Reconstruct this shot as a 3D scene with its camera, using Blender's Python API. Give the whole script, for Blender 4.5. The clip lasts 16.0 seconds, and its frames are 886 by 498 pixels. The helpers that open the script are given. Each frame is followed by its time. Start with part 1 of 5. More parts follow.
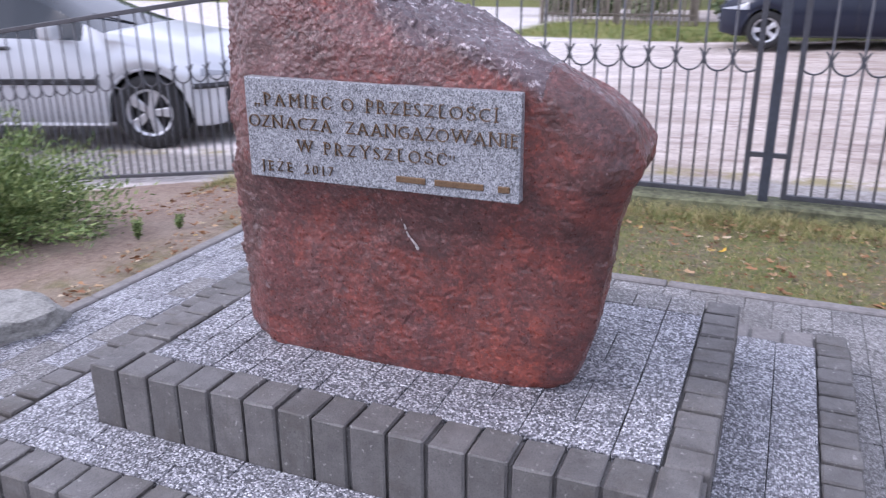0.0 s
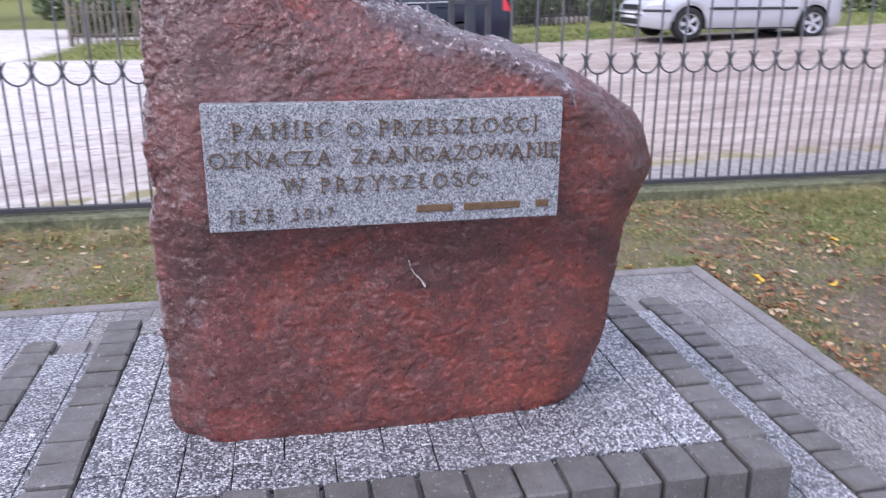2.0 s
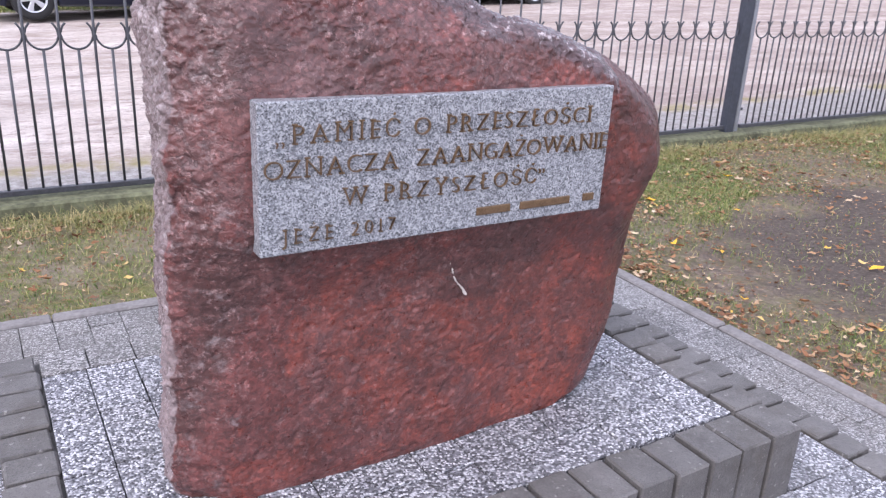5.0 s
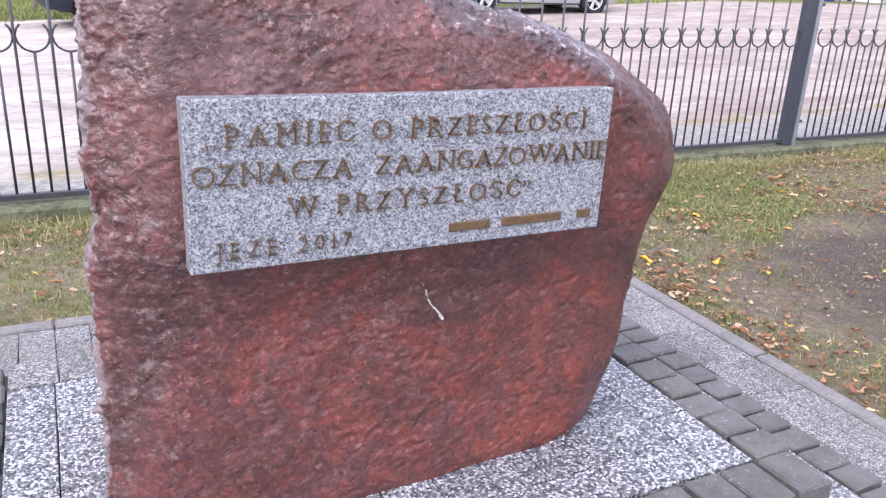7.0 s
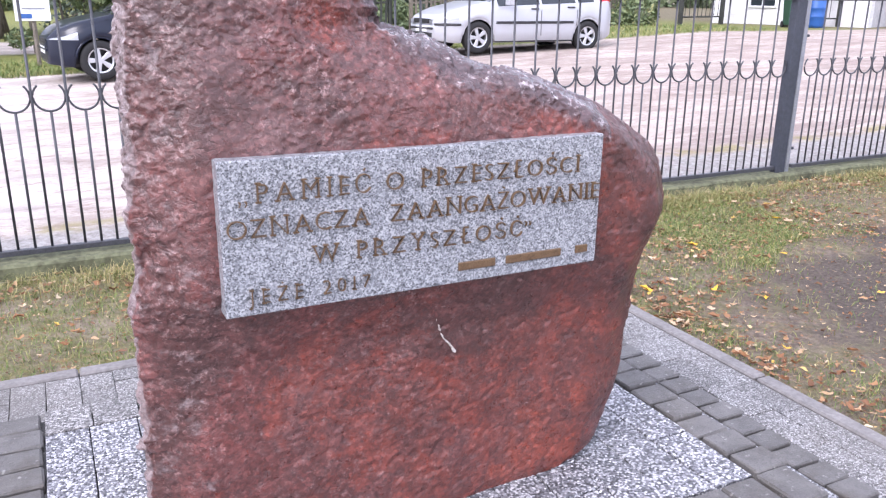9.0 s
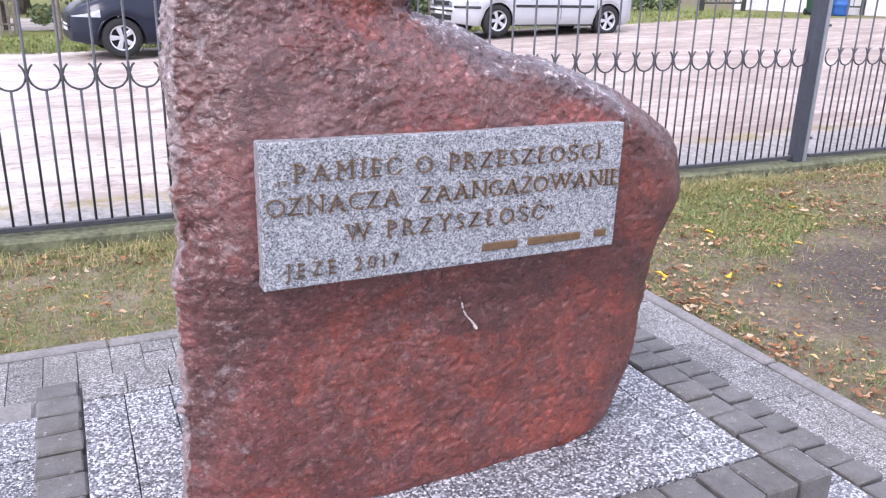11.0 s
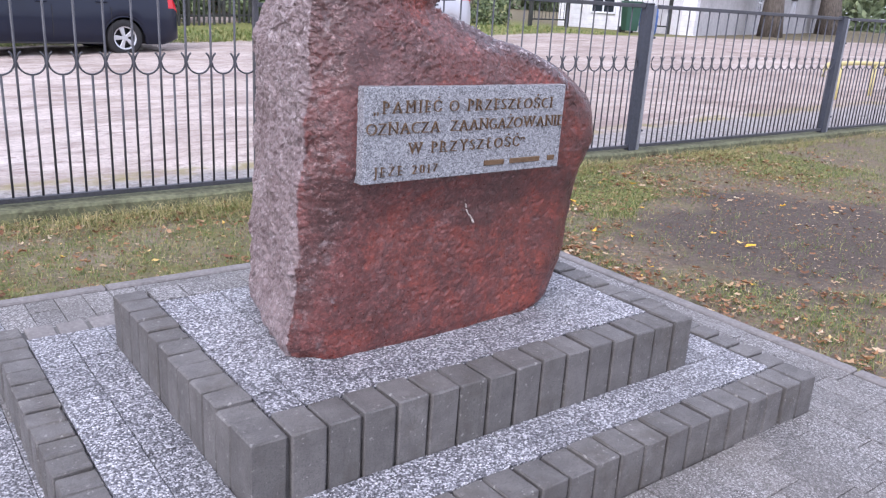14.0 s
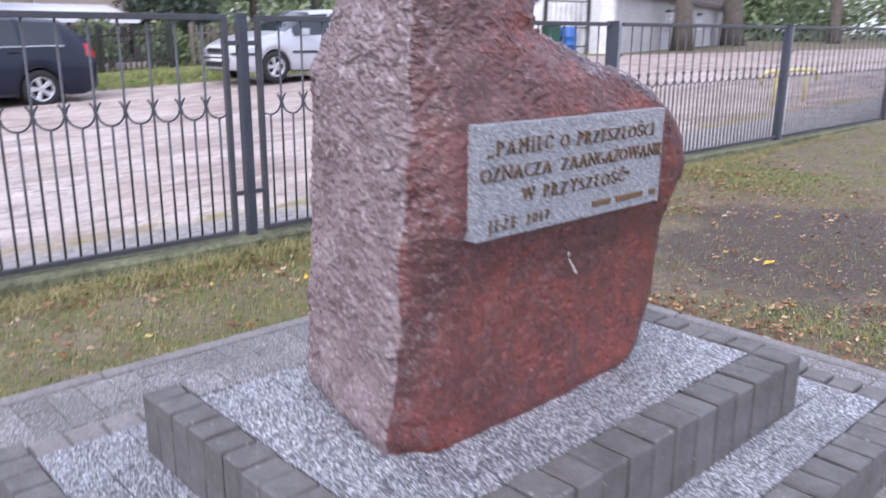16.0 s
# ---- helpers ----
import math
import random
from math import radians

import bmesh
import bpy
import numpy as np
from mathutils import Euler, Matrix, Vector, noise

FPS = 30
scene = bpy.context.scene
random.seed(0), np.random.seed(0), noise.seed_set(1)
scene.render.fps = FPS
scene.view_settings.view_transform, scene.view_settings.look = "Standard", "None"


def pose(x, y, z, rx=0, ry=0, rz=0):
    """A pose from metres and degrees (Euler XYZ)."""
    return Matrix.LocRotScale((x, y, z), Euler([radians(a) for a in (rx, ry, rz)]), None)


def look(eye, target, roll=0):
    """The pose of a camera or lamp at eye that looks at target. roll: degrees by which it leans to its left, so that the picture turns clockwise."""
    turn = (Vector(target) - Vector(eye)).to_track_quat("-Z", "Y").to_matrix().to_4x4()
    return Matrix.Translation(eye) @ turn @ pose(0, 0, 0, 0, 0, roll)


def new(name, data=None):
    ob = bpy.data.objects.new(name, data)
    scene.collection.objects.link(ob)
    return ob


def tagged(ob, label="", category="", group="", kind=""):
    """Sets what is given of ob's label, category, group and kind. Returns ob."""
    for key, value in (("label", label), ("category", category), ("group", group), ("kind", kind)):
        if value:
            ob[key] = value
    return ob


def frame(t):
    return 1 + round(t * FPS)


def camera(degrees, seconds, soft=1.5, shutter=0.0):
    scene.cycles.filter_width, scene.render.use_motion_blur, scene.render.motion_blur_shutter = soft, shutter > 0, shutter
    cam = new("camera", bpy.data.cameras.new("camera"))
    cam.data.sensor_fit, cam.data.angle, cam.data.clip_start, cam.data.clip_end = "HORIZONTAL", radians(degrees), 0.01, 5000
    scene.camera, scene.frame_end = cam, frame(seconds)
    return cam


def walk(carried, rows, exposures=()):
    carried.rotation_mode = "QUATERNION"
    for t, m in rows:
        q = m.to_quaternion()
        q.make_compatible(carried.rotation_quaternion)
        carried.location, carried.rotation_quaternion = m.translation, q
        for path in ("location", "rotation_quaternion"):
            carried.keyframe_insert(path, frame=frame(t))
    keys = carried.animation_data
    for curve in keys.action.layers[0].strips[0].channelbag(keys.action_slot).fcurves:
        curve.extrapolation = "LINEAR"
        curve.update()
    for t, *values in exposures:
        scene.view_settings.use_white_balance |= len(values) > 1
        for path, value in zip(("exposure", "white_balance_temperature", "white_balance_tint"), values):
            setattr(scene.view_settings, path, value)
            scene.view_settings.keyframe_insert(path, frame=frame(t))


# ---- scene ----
cam = camera(57.8, 16.0, 1.25, 0.4)
PATH = [
    (0, (0.764, -1.28, 1.285), (0.029, 0.454, 0.612), -0.3),
    (0.5, (0.465, -1.375, 1.236), (0.09, 0.472, 0.567), 1.3),
    (1, (0.2, -1.406, 1.258), (0.173, 0.462, 0.541), 3.6),
    (1.5, (-0.003, -1.263, 1.255), (0.074, 0.639, 0.642), 2.6),
    (2, (-0.193, -1.192, 1.247), (0.152, 0.673, 0.613), 0.0),
    (2.5, (-0.398, -1.152, 1.272), (0.149, 0.628, 0.541), 2.2),
    (3, (-0.466, -0.999, 1.305), (0.139, 0.783, 0.628), 2.5),
    (3.5, (-0.582, -0.92, 1.304), (0.313, 0.769, 0.717), 2.6),
    (4, (-0.767, -0.891, 1.293), (0.277, 0.674, 0.614), 2.8),
    (6.5, (-0.494, -0.78, 1.223), (0.329, 0.893, 0.499), 2.8),
    (7, (-0.488, -0.775, 1.225), (0.352, 0.904, 0.535), 2.8),
    (7.5, (-0.488, -0.784, 1.22), (0.355, 0.891, 0.525), 2.9),
    (8, (-0.507, -0.806, 1.225), (0.311, 0.896, 0.567), 2.7),
    (8.5, (-0.525, -0.824, 1.242), (0.266, 0.903, 0.615), 1.4),
    (9, (-0.543, -0.86, 1.264), (0.301, 0.849, 0.66), 0.6),
    (11.5, (-0.601, -0.937, 1.289), (0.195, 0.778, 0.638), 1.3),
    (12, (-0.639, -0.97, 1.301), (0.135, 0.772, 0.696), -0.2),
    (12.5, (-0.797, -0.918, 1.288), (0.338, 0.662, 0.822), 4.0),
    (13, (-1.094, -0.924, 1.309), (0.169, 0.533, 0.779), 1.0),
    (13.3, (-1.186, -1.08, 1.29), (-0.01, 0.479, 0.859), 0.7),
    (13.5, (-1.231, -1.196, 1.246), (-0.115, 0.374, 0.707), 1.9),
    (14, (-1.3, -1.347, 1.256), (-0.139, 0.166, 0.653), 3.6),
    (14.5, (-1.343, -1.384, 1.276), (-0.217, 0.172, 0.72), 3.1),
    (15, (-1.355, -1.388, 1.278), (-0.231, 0.186, 0.769), 2.4),
    (15.5, (-1.32, -1.258, 1.247), (-0.188, 0.271, 0.63), 1.4),
    (16, (-1.411, -0.835, 1.221), (-0.1, 0.58, 0.692), 0.5),
]
EXPOSURES = [(0, 0.71, 5750, 22), (1.5, 0.73, 5750, 21), (3, 0.75, 5850, 20), (4.2, 0.83, 5950, 20), (6.3, 1.07, 5950, 20), (9.2, 1.25, 5950, 20), (11.3, 1.11, 5950, 20), (12.5, 0.85, 5950, 20), (14.5, 0.84, 5800, 20), (16, 0.79, 5750, 20)]
walk(cam, [(t, look(eye, target, roll)) for t, eye, target, roll in PATH], EXPOSURES)

# ---- world, light ----
world = bpy.data.worlds.new("overcast_sky")
scene.world = world
world.use_nodes = True
wn = world.node_tree.nodes
sky = wn.new("ShaderNodeTexSky")
sky.sky_type, sky.sun_disc = "NISHITA", False
sky.sun_elevation, sky.sun_rotation = radians(42), radians(239)
sky.air_density, sky.dust_density = 1.0, 3.0
soft_sky = wn.new("ShaderNodeMix")
soft_sky.data_type = "RGBA"
soft_sky.inputs[0].default_value = 0.72
soft_sky.inputs[7].default_value = (9.0, 9.2, 9.9, 1)
world.node_tree.links.new(sky.outputs[0], soft_sky.inputs[6])
world.node_tree.links.new(soft_sky.outputs[2], wn["Background"].inputs[0])
wn["Background"].inputs[1].default_value = 0.12
sun = new("sun", bpy.data.lights.new("sun", "SUN"))
sun.data.energy, sun.data.angle, sun.data.color = 1.15, radians(25), (1.0, 0.96, 0.9)
sun.matrix_world = look((-11, -6.5, 11.5), (0, 0, 0))


# ---- material helpers ----
class Mat:
    """A small builder for node materials."""

    def __init__(self, name, rough=0.7, metal=0.0, spec=0.5):
        self.m = bpy.data.materials.new(name)
        self.m.use_nodes = True
        self.n, self.l = self.m.node_tree.nodes, self.m.node_tree.links
        self.b = self.n["Principled BSDF"]
        self.b.inputs["Roughness"].default_value = rough
        self.b.inputs["Metallic"].default_value = metal
        self.b.inputs["Specular IOR Level"].default_value = spec
        self.geo = self.n.new("ShaderNodeTexCoord").outputs["Object"]
        self.pos = self.n.new("ShaderNodeNewGeometry").outputs["Position"]

    def put(self, socket, value):
        if hasattr(value, "is_linked"):
            self.l.new(value, socket)
        else:
            socket.default_value = value
        return self

    def noise(self, scale, detail=4, rough=0.6, vec=None, distort=0.0):
        t = self.n.new("ShaderNodeTexNoise")
        self.l.new(vec or self.pos, t.inputs["Vector"])
        t.inputs["Scale"].default_value, t.inputs["Detail"].default_value = scale, detail
        t.inputs["Roughness"].default_value, t.inputs["Distortion"].default_value = rough, distort
        return t.outputs["Fac"]

    def cells(self, scale, vec=None, out="Color", feature="F1"):
        t = self.n.new("ShaderNodeTexVoronoi")
        t.feature = feature
        self.l.new(vec or self.pos, t.inputs["Vector"])
        t.inputs["Scale"].default_value = scale
        if out == "Color":
            s = self.n.new("ShaderNodeSeparateColor")
            self.l.new(t.outputs["Color"], s.inputs[0])
            return s.outputs[0]
        return t.outputs[out]

    def stretch(self, sx, sy, sz, vec=None):
        t = self.n.new("ShaderNodeVectorMath")
        t.operation = "MULTIPLY"
        self.l.new(vec or self.pos, t.inputs[0])
        t.inputs[1].default_value = (sx, sy, sz)
        return t.outputs[0]

    def ramp(self, fac, *stops):
        t = self.n.new("ShaderNodeValToRGB")
        e = t.color_ramp.elements
        while len(e) < len(stops):
            e.new(0.5)
        for k, (p, c) in zip(e, stops):
            k.position = p
            k.color = (c, c, c, 1) if isinstance(c, (int, float)) else (*c, 1)
        self.l.new(fac, t.inputs[0])
        return t.outputs[0]

    def mix(self, fac, a, b, mode="MIX"):
        t = self.n.new("ShaderNodeMix")
        t.data_type, t.blend_type = "RGBA", mode
        for s, v in ((0, fac), (6, a), (7, b)):
            if isinstance(v, tuple) and len(v) == 3:
                v = (*v, 1)
            self.put(t.inputs[s], v)
        return t.outputs[2]

    def math(self, op, a, b=0.0, clamp=False):
        t = self.n.new("ShaderNodeMath")
        t.operation, t.use_clamp = op, clamp
        self.put(t.inputs[0], a).put(t.inputs[1], b)
        return t.outputs[0]

    def axis(self, k, vec=None):
        t = self.n.new("ShaderNodeSeparateXYZ")
        self.l.new(vec or self.pos, t.inputs[0])
        return t.outputs[k]

    def between(self, v, lo, hi, soft=0.1):
        """1 inside lo..hi, fading over soft."""
        a = self.math("DIVIDE", self.math("SUBTRACT", v, lo), soft, True)
        b = self.math("DIVIDE", self.math("SUBTRACT", hi, v), soft, True)
        return self.math("MULTIPLY", a, b)

    def piece(self):
        return self.n.new("ShaderNodeObjectInfo").outputs["Random"]

    def island(self):
        return self.n.new("ShaderNodeNewGeometry").outputs["Random Per Island"]

    def color(self, c):
        if isinstance(c, tuple) and len(c) == 3:
            c = (*c, 1)
        self.put(self.b.inputs["Base Color"], c)
        return self

    def rough(self, v):
        self.put(self.b.inputs["Roughness"], v)
        return self

    def bump(self, height, strength=0.5, dist=0.01):
        t = self.n.new("ShaderNodeBump")
        t.inputs["Strength"].default_value, t.inputs["Distance"].default_value = strength, dist
        self.l.new(height, t.inputs["Height"])
        self.l.new(t.outputs[0], self.b.inputs["Normal"])
        return self


# ---- materials ----
def granite():
    """Red split face; where the attribute broken is 1, the paler crystalline fracture."""
    m = Mat("red_granite", 0.4, spec=0.55)
    att = m.n.new("ShaderNodeAttribute")
    att.attribute_name = "broken"
    mask = m.ramp(m.math("ADD", att.outputs["Fac"], m.math("MULTIPLY", m.math("SUBTRACT", m.noise(28, 5, 0.7), 0.5), 1.5)), (0.36, 0), (0.64, 1))
    warp = m.n.new("ShaderNodeMix")
    warp.data_type = "VECTOR"
    tex = m.n.new("ShaderNodeTexNoise")
    m.l.new(m.pos, tex.inputs["Vector"])
    tex.inputs["Scale"].default_value, tex.inputs["Detail"].default_value = 60, 3
    warp.inputs[0].default_value = 0.022
    m.l.new(m.stretch(1, 1, 1.15), warp.inputs[4])
    m.l.new(tex.outputs["Color"], warp.inputs[5])
    flow = warp.outputs[1]
    zone = m.ramp(m.math("ADD", m.noise(4.5, 7, 0.75), m.math("MULTIPLY", att.outputs["Fac"], 0.5)), (0.46, 0.06), (0.68, 1.0))
    lump, chip, fine = m.cells(62, flow, "Distance"), m.cells(135, flow, "Distance"), m.noise(190, 3, 0.7)
    # the red face: greyer above, where sky sheen is painted into the stone's own tone,
    # brick red towards the foot of the low side, with broad maroon stains
    lie = m.math("ADD", m.math("SUBTRACT", m.math("MULTIPLY", m.axis(0), 0.26), m.math("MULTIPLY", m.axis(2), 0.20)), m.math("MULTIPLY", m.noise(3.4, 7, 0.72), 1.25))
    c = m.ramp(lie, (0.18, (0.132, 0.068, 0.065)), (0.30, (0.122, 0.053, 0.049)), (0.38, (0.155, 0.050, 0.044)), (0.45, (0.108, 0.040, 0.036)), (0.53, (0.190, 0.047, 0.034)), (0.60, (0.108, 0.037, 0.032)), (0.68, (0.206, 0.049, 0.032)))
    tall = m.ramp(m.axis(0), (0.0, 1.0), (0.4, 0.25))
    high = m.ramp(m.axis(2), (0.62, 0.35), (1.05, 1.0))
    zone = m.math("MULTIPLY", zone, m.math("MULTIPLY", m.ramp(m.axis(0), (0.0, 1.0), (0.4, 0.45)), high))
    patch = m.math("MULTIPLY", m.ramp(m.noise(7.5, 8, 0.8), (0.46, 0), (0.66, 0.6)), m.math("MULTIPLY", tall, m.math("ADD", m.math("MULTIPLY", high, 0.6), 0.4)))
    c = m.mix(patch, c, (0.180, 0.102, 0.098))
    c = m.mix(m.ramp(m.noise(3.3, 6, 0.68, None, 0.5), (0.38, 0.8), (0.52, 0)), c, (0.070, 0.033, 0.030))
    # dark runs down the face
    c = m.mix(m.ramp(m.noise(3.0, 5, 0.7, m.stretch(9, 9, 0.9)), (0.60, 0), (0.72, 0.45)), c, (0.075, 0.038, 0.036))
    # pinkish crystal flecks doubling as painted glints; pit rims darkened to draw their shade
    c = m.mix(m.math("MULTIPLY", m.ramp(m.noise(80, 5, 0.8), (0.545, 0), (0.63, 0.65)), m.math("MULTIPLY", tall, m.math("ADD", zone, 0.3))), c, (0.38, 0.26, 0.25))
    c = m.mix(m.math("MULTIPLY", m.ramp(lump, (0.55, 0), (0.80, 0.6)), zone), c, (0.050, 0.030, 0.031))
    # crystals of uneven tone, parted here and there by dark cracks
    c = m.mix(0.62, c, m.ramp(m.cells(125, flow), (0.0, (0.62, 0.60, 0.60)), (0.55, (0.98, 0.98, 0.98)), (0.85, (1.25, 1.2, 1.2)), (1, (1.75, 1.75, 1.72))), "MULTIPLY")
    crack = m.math("MULTIPLY", m.ramp(m.cells(78, flow, "Distance", "DISTANCE_TO_EDGE"), (0.02, 1.0), (0.10, 0.0)), m.ramp(m.noise(16, 5, 0.7), (0.46, 0.0), (0.58, 1.0)))
    # cracks and pits sunk by the bump get their shade painted in
    c = m.mix(m.math("MULTIPLY", crack, 0.35), c, (0.036, 0.019, 0.019))
    pit = m.ramp(m.noise(88, 5, 0.74, m.stretch(1, 1, 1.2), 0.3), (0.31, 1.0), (0.42, 0.0))
    c = m.mix(m.math("MULTIPLY", pit, 0.75), c, (0.046, 0.023, 0.023))
    # the broken face
    b = m.ramp(m.noise(6, 7, 0.7), (0.3, (0.150, 0.106, 0.106)), (0.5, (0.220, 0.170, 0.170)), (0.7, (0.30, 0.25, 0.25)))
    b = m.mix(m.ramp(m.noise(33, 5, 0.75), (0.36, 0.8), (0.48, 0)), b, (0.095, 0.060, 0.060))
    b = m.mix(m.ramp(m.noise(50, 4, 0.7), (0.57, 0), (0.68, 0.75)), b, (0.54, 0.48, 0.48))
    c = m.mix(mask, c, b)
    # the dark brow, with pale flecks painted in for its wet glints
    brow = m.n.new("ShaderNodeAttribute")
    brow.attribute_name = "brow"
    d = m.mix(m.ramp(m.noise(42, 5, 0.75), (0.55, 0), (0.64, 0.9)), (0.090, 0.062, 0.067), (0.55, 0.49, 0.50))
    edge = m.ramp(m.math("ADD", brow.outputs["Fac"], m.math("MULTIPLY", m.math("SUBTRACT", m.noise(14, 6, 0.75), 0.5), 1.3)), (0.40, 0), (0.62, 0.9))
    c = m.mix(edge, c, d)
    c = m.mix(0.3, c, m.ramp(m.cells(230), (0.0, (0.45, 0.43, 0.43)), (0.5, (1, 1, 1)), (1, (1.55, 1.45, 1.42))), "MULTIPLY")
    # last pale pink flecks: small highlights put into the colour
    m.color(m.mix(m.ramp(m.noise(95, 3, 0.8), (0.64, 0), (0.72, 0.5)), c, (0.36, 0.24, 0.23)))
    m.rough(m.mix(edge, m.ramp(m.noise(60, 4), (0.35, 0.26), (0.65, 0.52)), (0.2, 0.2, 0.2)))
    rough = m.math("MULTIPLY", m.math("ADD", lump, m.math("MULTIPLY", chip, 0.45)), zone)
    h = m.math("SUBTRACT", m.math("MULTIPLY", m.math("ADD", fine, m.noise(70, 4, 0.65)), 0.24), m.math("ADD", rough, m.math("ADD", m.math("MULTIPLY", pit, 0.35), m.math("MULTIPLY", crack, 0.18))))
    return m.bump(h, 0.45, 0.008).m


def plaque_granite():
    m = Mat("grey_granite", 0.32)
    a = m.cells(450)
    c = m.ramp(a, (0.0, (0.07, 0.073, 0.08)), (0.12, (0.11, 0.114, 0.122)), (0.16, (0.17, 0.177, 0.19)), (0.45, (0.235, 0.245, 0.268)), (0.65, (0.35, 0.362, 0.385)), (1, (0.45, 0.457, 0.475)))
    b = m.ramp(m.cells(210), (0.0, (0.52, 0.53, 0.55)), (0.5, (1, 1, 1)), (1, (1.1, 1.1, 1.1)))
    c = m.mix(0.75, c, b, "MULTIPLY")
    m.color(m.mix(m.ramp(m.noise(260, 2), (0.62, 0), (0.68, 0.8)), c, (0.05, 0.05, 0.055)))
    return m.bump(m.noise(300, 3), 0.12, 0.002).m


def washed_concrete():
    """Exposed white and grey chippings, as on the paving slabs."""
    m = Mat("washed_chippings", 0.6)
    a, d = m.cells(205), m.cells(205, out="Distance")
    c = m.ramp(a, (0.0, (0.035, 0.035, 0.040)), (0.30, (0.085, 0.085, 0.095)), (0.46, (0.165, 0.165, 0.183)), (0.66, (0.37, 0.37, 0.395)), (1, (0.72, 0.72, 0.74)))
    c = m.mix(m.ramp(d, (0.45, 0), (0.75, 0.7)), c, (0.14, 0.14, 0.15))
    c = m.mix(m.ramp(m.noise(2.6, 5, 0.65), (0.46, 0), (0.66, 0.3)), c, (0.20, 0.195, 0.195))
    m.color(m.mix(1.0, c, m.ramp(m.piece(), (0, 0.84), (1, 1.12)), "MULTIPLY"))
    m.rough(m.ramp(m.noise(5, 4), (0.35, 0.38), (0.65, 0.7)))
    return m.bump(m.math("SUBTRACT", 1.0, d), 0.6, 0.005).m


def worn_chippings():
    """The same chippings, trodden and browner with sand, on the ground."""
    m = Mat("worn_chippings", 0.7)
    a, d = m.cells(245), m.cells(245, out="Distance")
    c = m.ramp(a, (0.0, (0.04, 0.038, 0.038)), (0.25, (0.085, 0.082, 0.081)), (0.5, (0.165, 0.158, 0.155)), (0.75, (0.31, 0.30, 0.295)), (1, (0.53, 0.515, 0.51)))
    c = m.mix(m.ramp(d, (0.45, 0), (0.75, 0.7)), c, (0.15, 0.145, 0.14))
    c = m.mix(m.ramp(m.noise(2.2, 5, 0.65), (0.44, 0), (0.66, 0.5)), c, (0.165, 0.15, 0.135))
    m.color(m.mix(1.0, c, m.ramp(m.piece(), (0, 0.82), (1, 1.12)), "MULTIPLY"))
    m.rough(m.ramp(m.noise(5, 4), (0.35, 0.45), (0.65, 0.8)))
    return m.bump(m.math("SUBTRACT", 1.0, d), 0.5, 0.004).m


def edging_concrete():
    dark, mean, pale = (0.098, 0.092, 0.088), (0.142, 0.134, 0.128), (0.186, 0.177, 0.169)
    m = Mat("grey_concrete_block", 0.75)
    c = m.ramp(m.noise(14, 6, 0.7), (0.3, dark), (0.55, mean), (0.75, pale))
    c = m.mix(m.ramp(m.noise(5.5, 6, 0.75), (0.50, 0), (0.66, 0.65)), c, (0.082, 0.070, 0.056))
    c = m.mix(m.ramp(m.noise(4.0, 5, 0.7, m.stretch(6, 6, 0.8)), (0.56, 0), (0.68, 0.5)), c, (0.070, 0.062, 0.056))
    c = m.mix(m.ramp(m.noise(260, 2, 0.8), (0.35, 0.6), (0.5, 0)), c, (0.06, 0.06, 0.06))
    c = m.mix(m.ramp(m.noise(70, 3), (0.64, 0), (0.70, 0.6)), c, (0.36, 0.35, 0.33))
    m.color(m.mix(1.0, c, m.ramp(m.piece(), (0, 0.88), (1, 1.1)), "MULTIPLY"))
    m.rough(m.ramp(m.noise(6, 3), (0.35, 0.45), (0.65, 0.75)))
    return m.bump(m.noise(190, 4, 0.7), 0.5, 0.004).m


def plain(name, c, rough=0.6, metal=0.0, vary=0.25, scale=20, bump=0.15, spec=0.5):
    m = Mat(name, rough, metal, spec)
    lo, hi = tuple(v * (1 - vary) for v in c), tuple(min(1, v * (1 + vary)) for v in c)
    f = m.mix(0.5, m.noise(scale, 5, 0.65), m.noise(scale * 8, 3, 0.6))
    m.color(m.ramp(f, (0.35, lo), (0.65, hi)))
    if bump:
        m.bump(m.noise(scale * 6, 4), bump, 0.004)
    return m.m


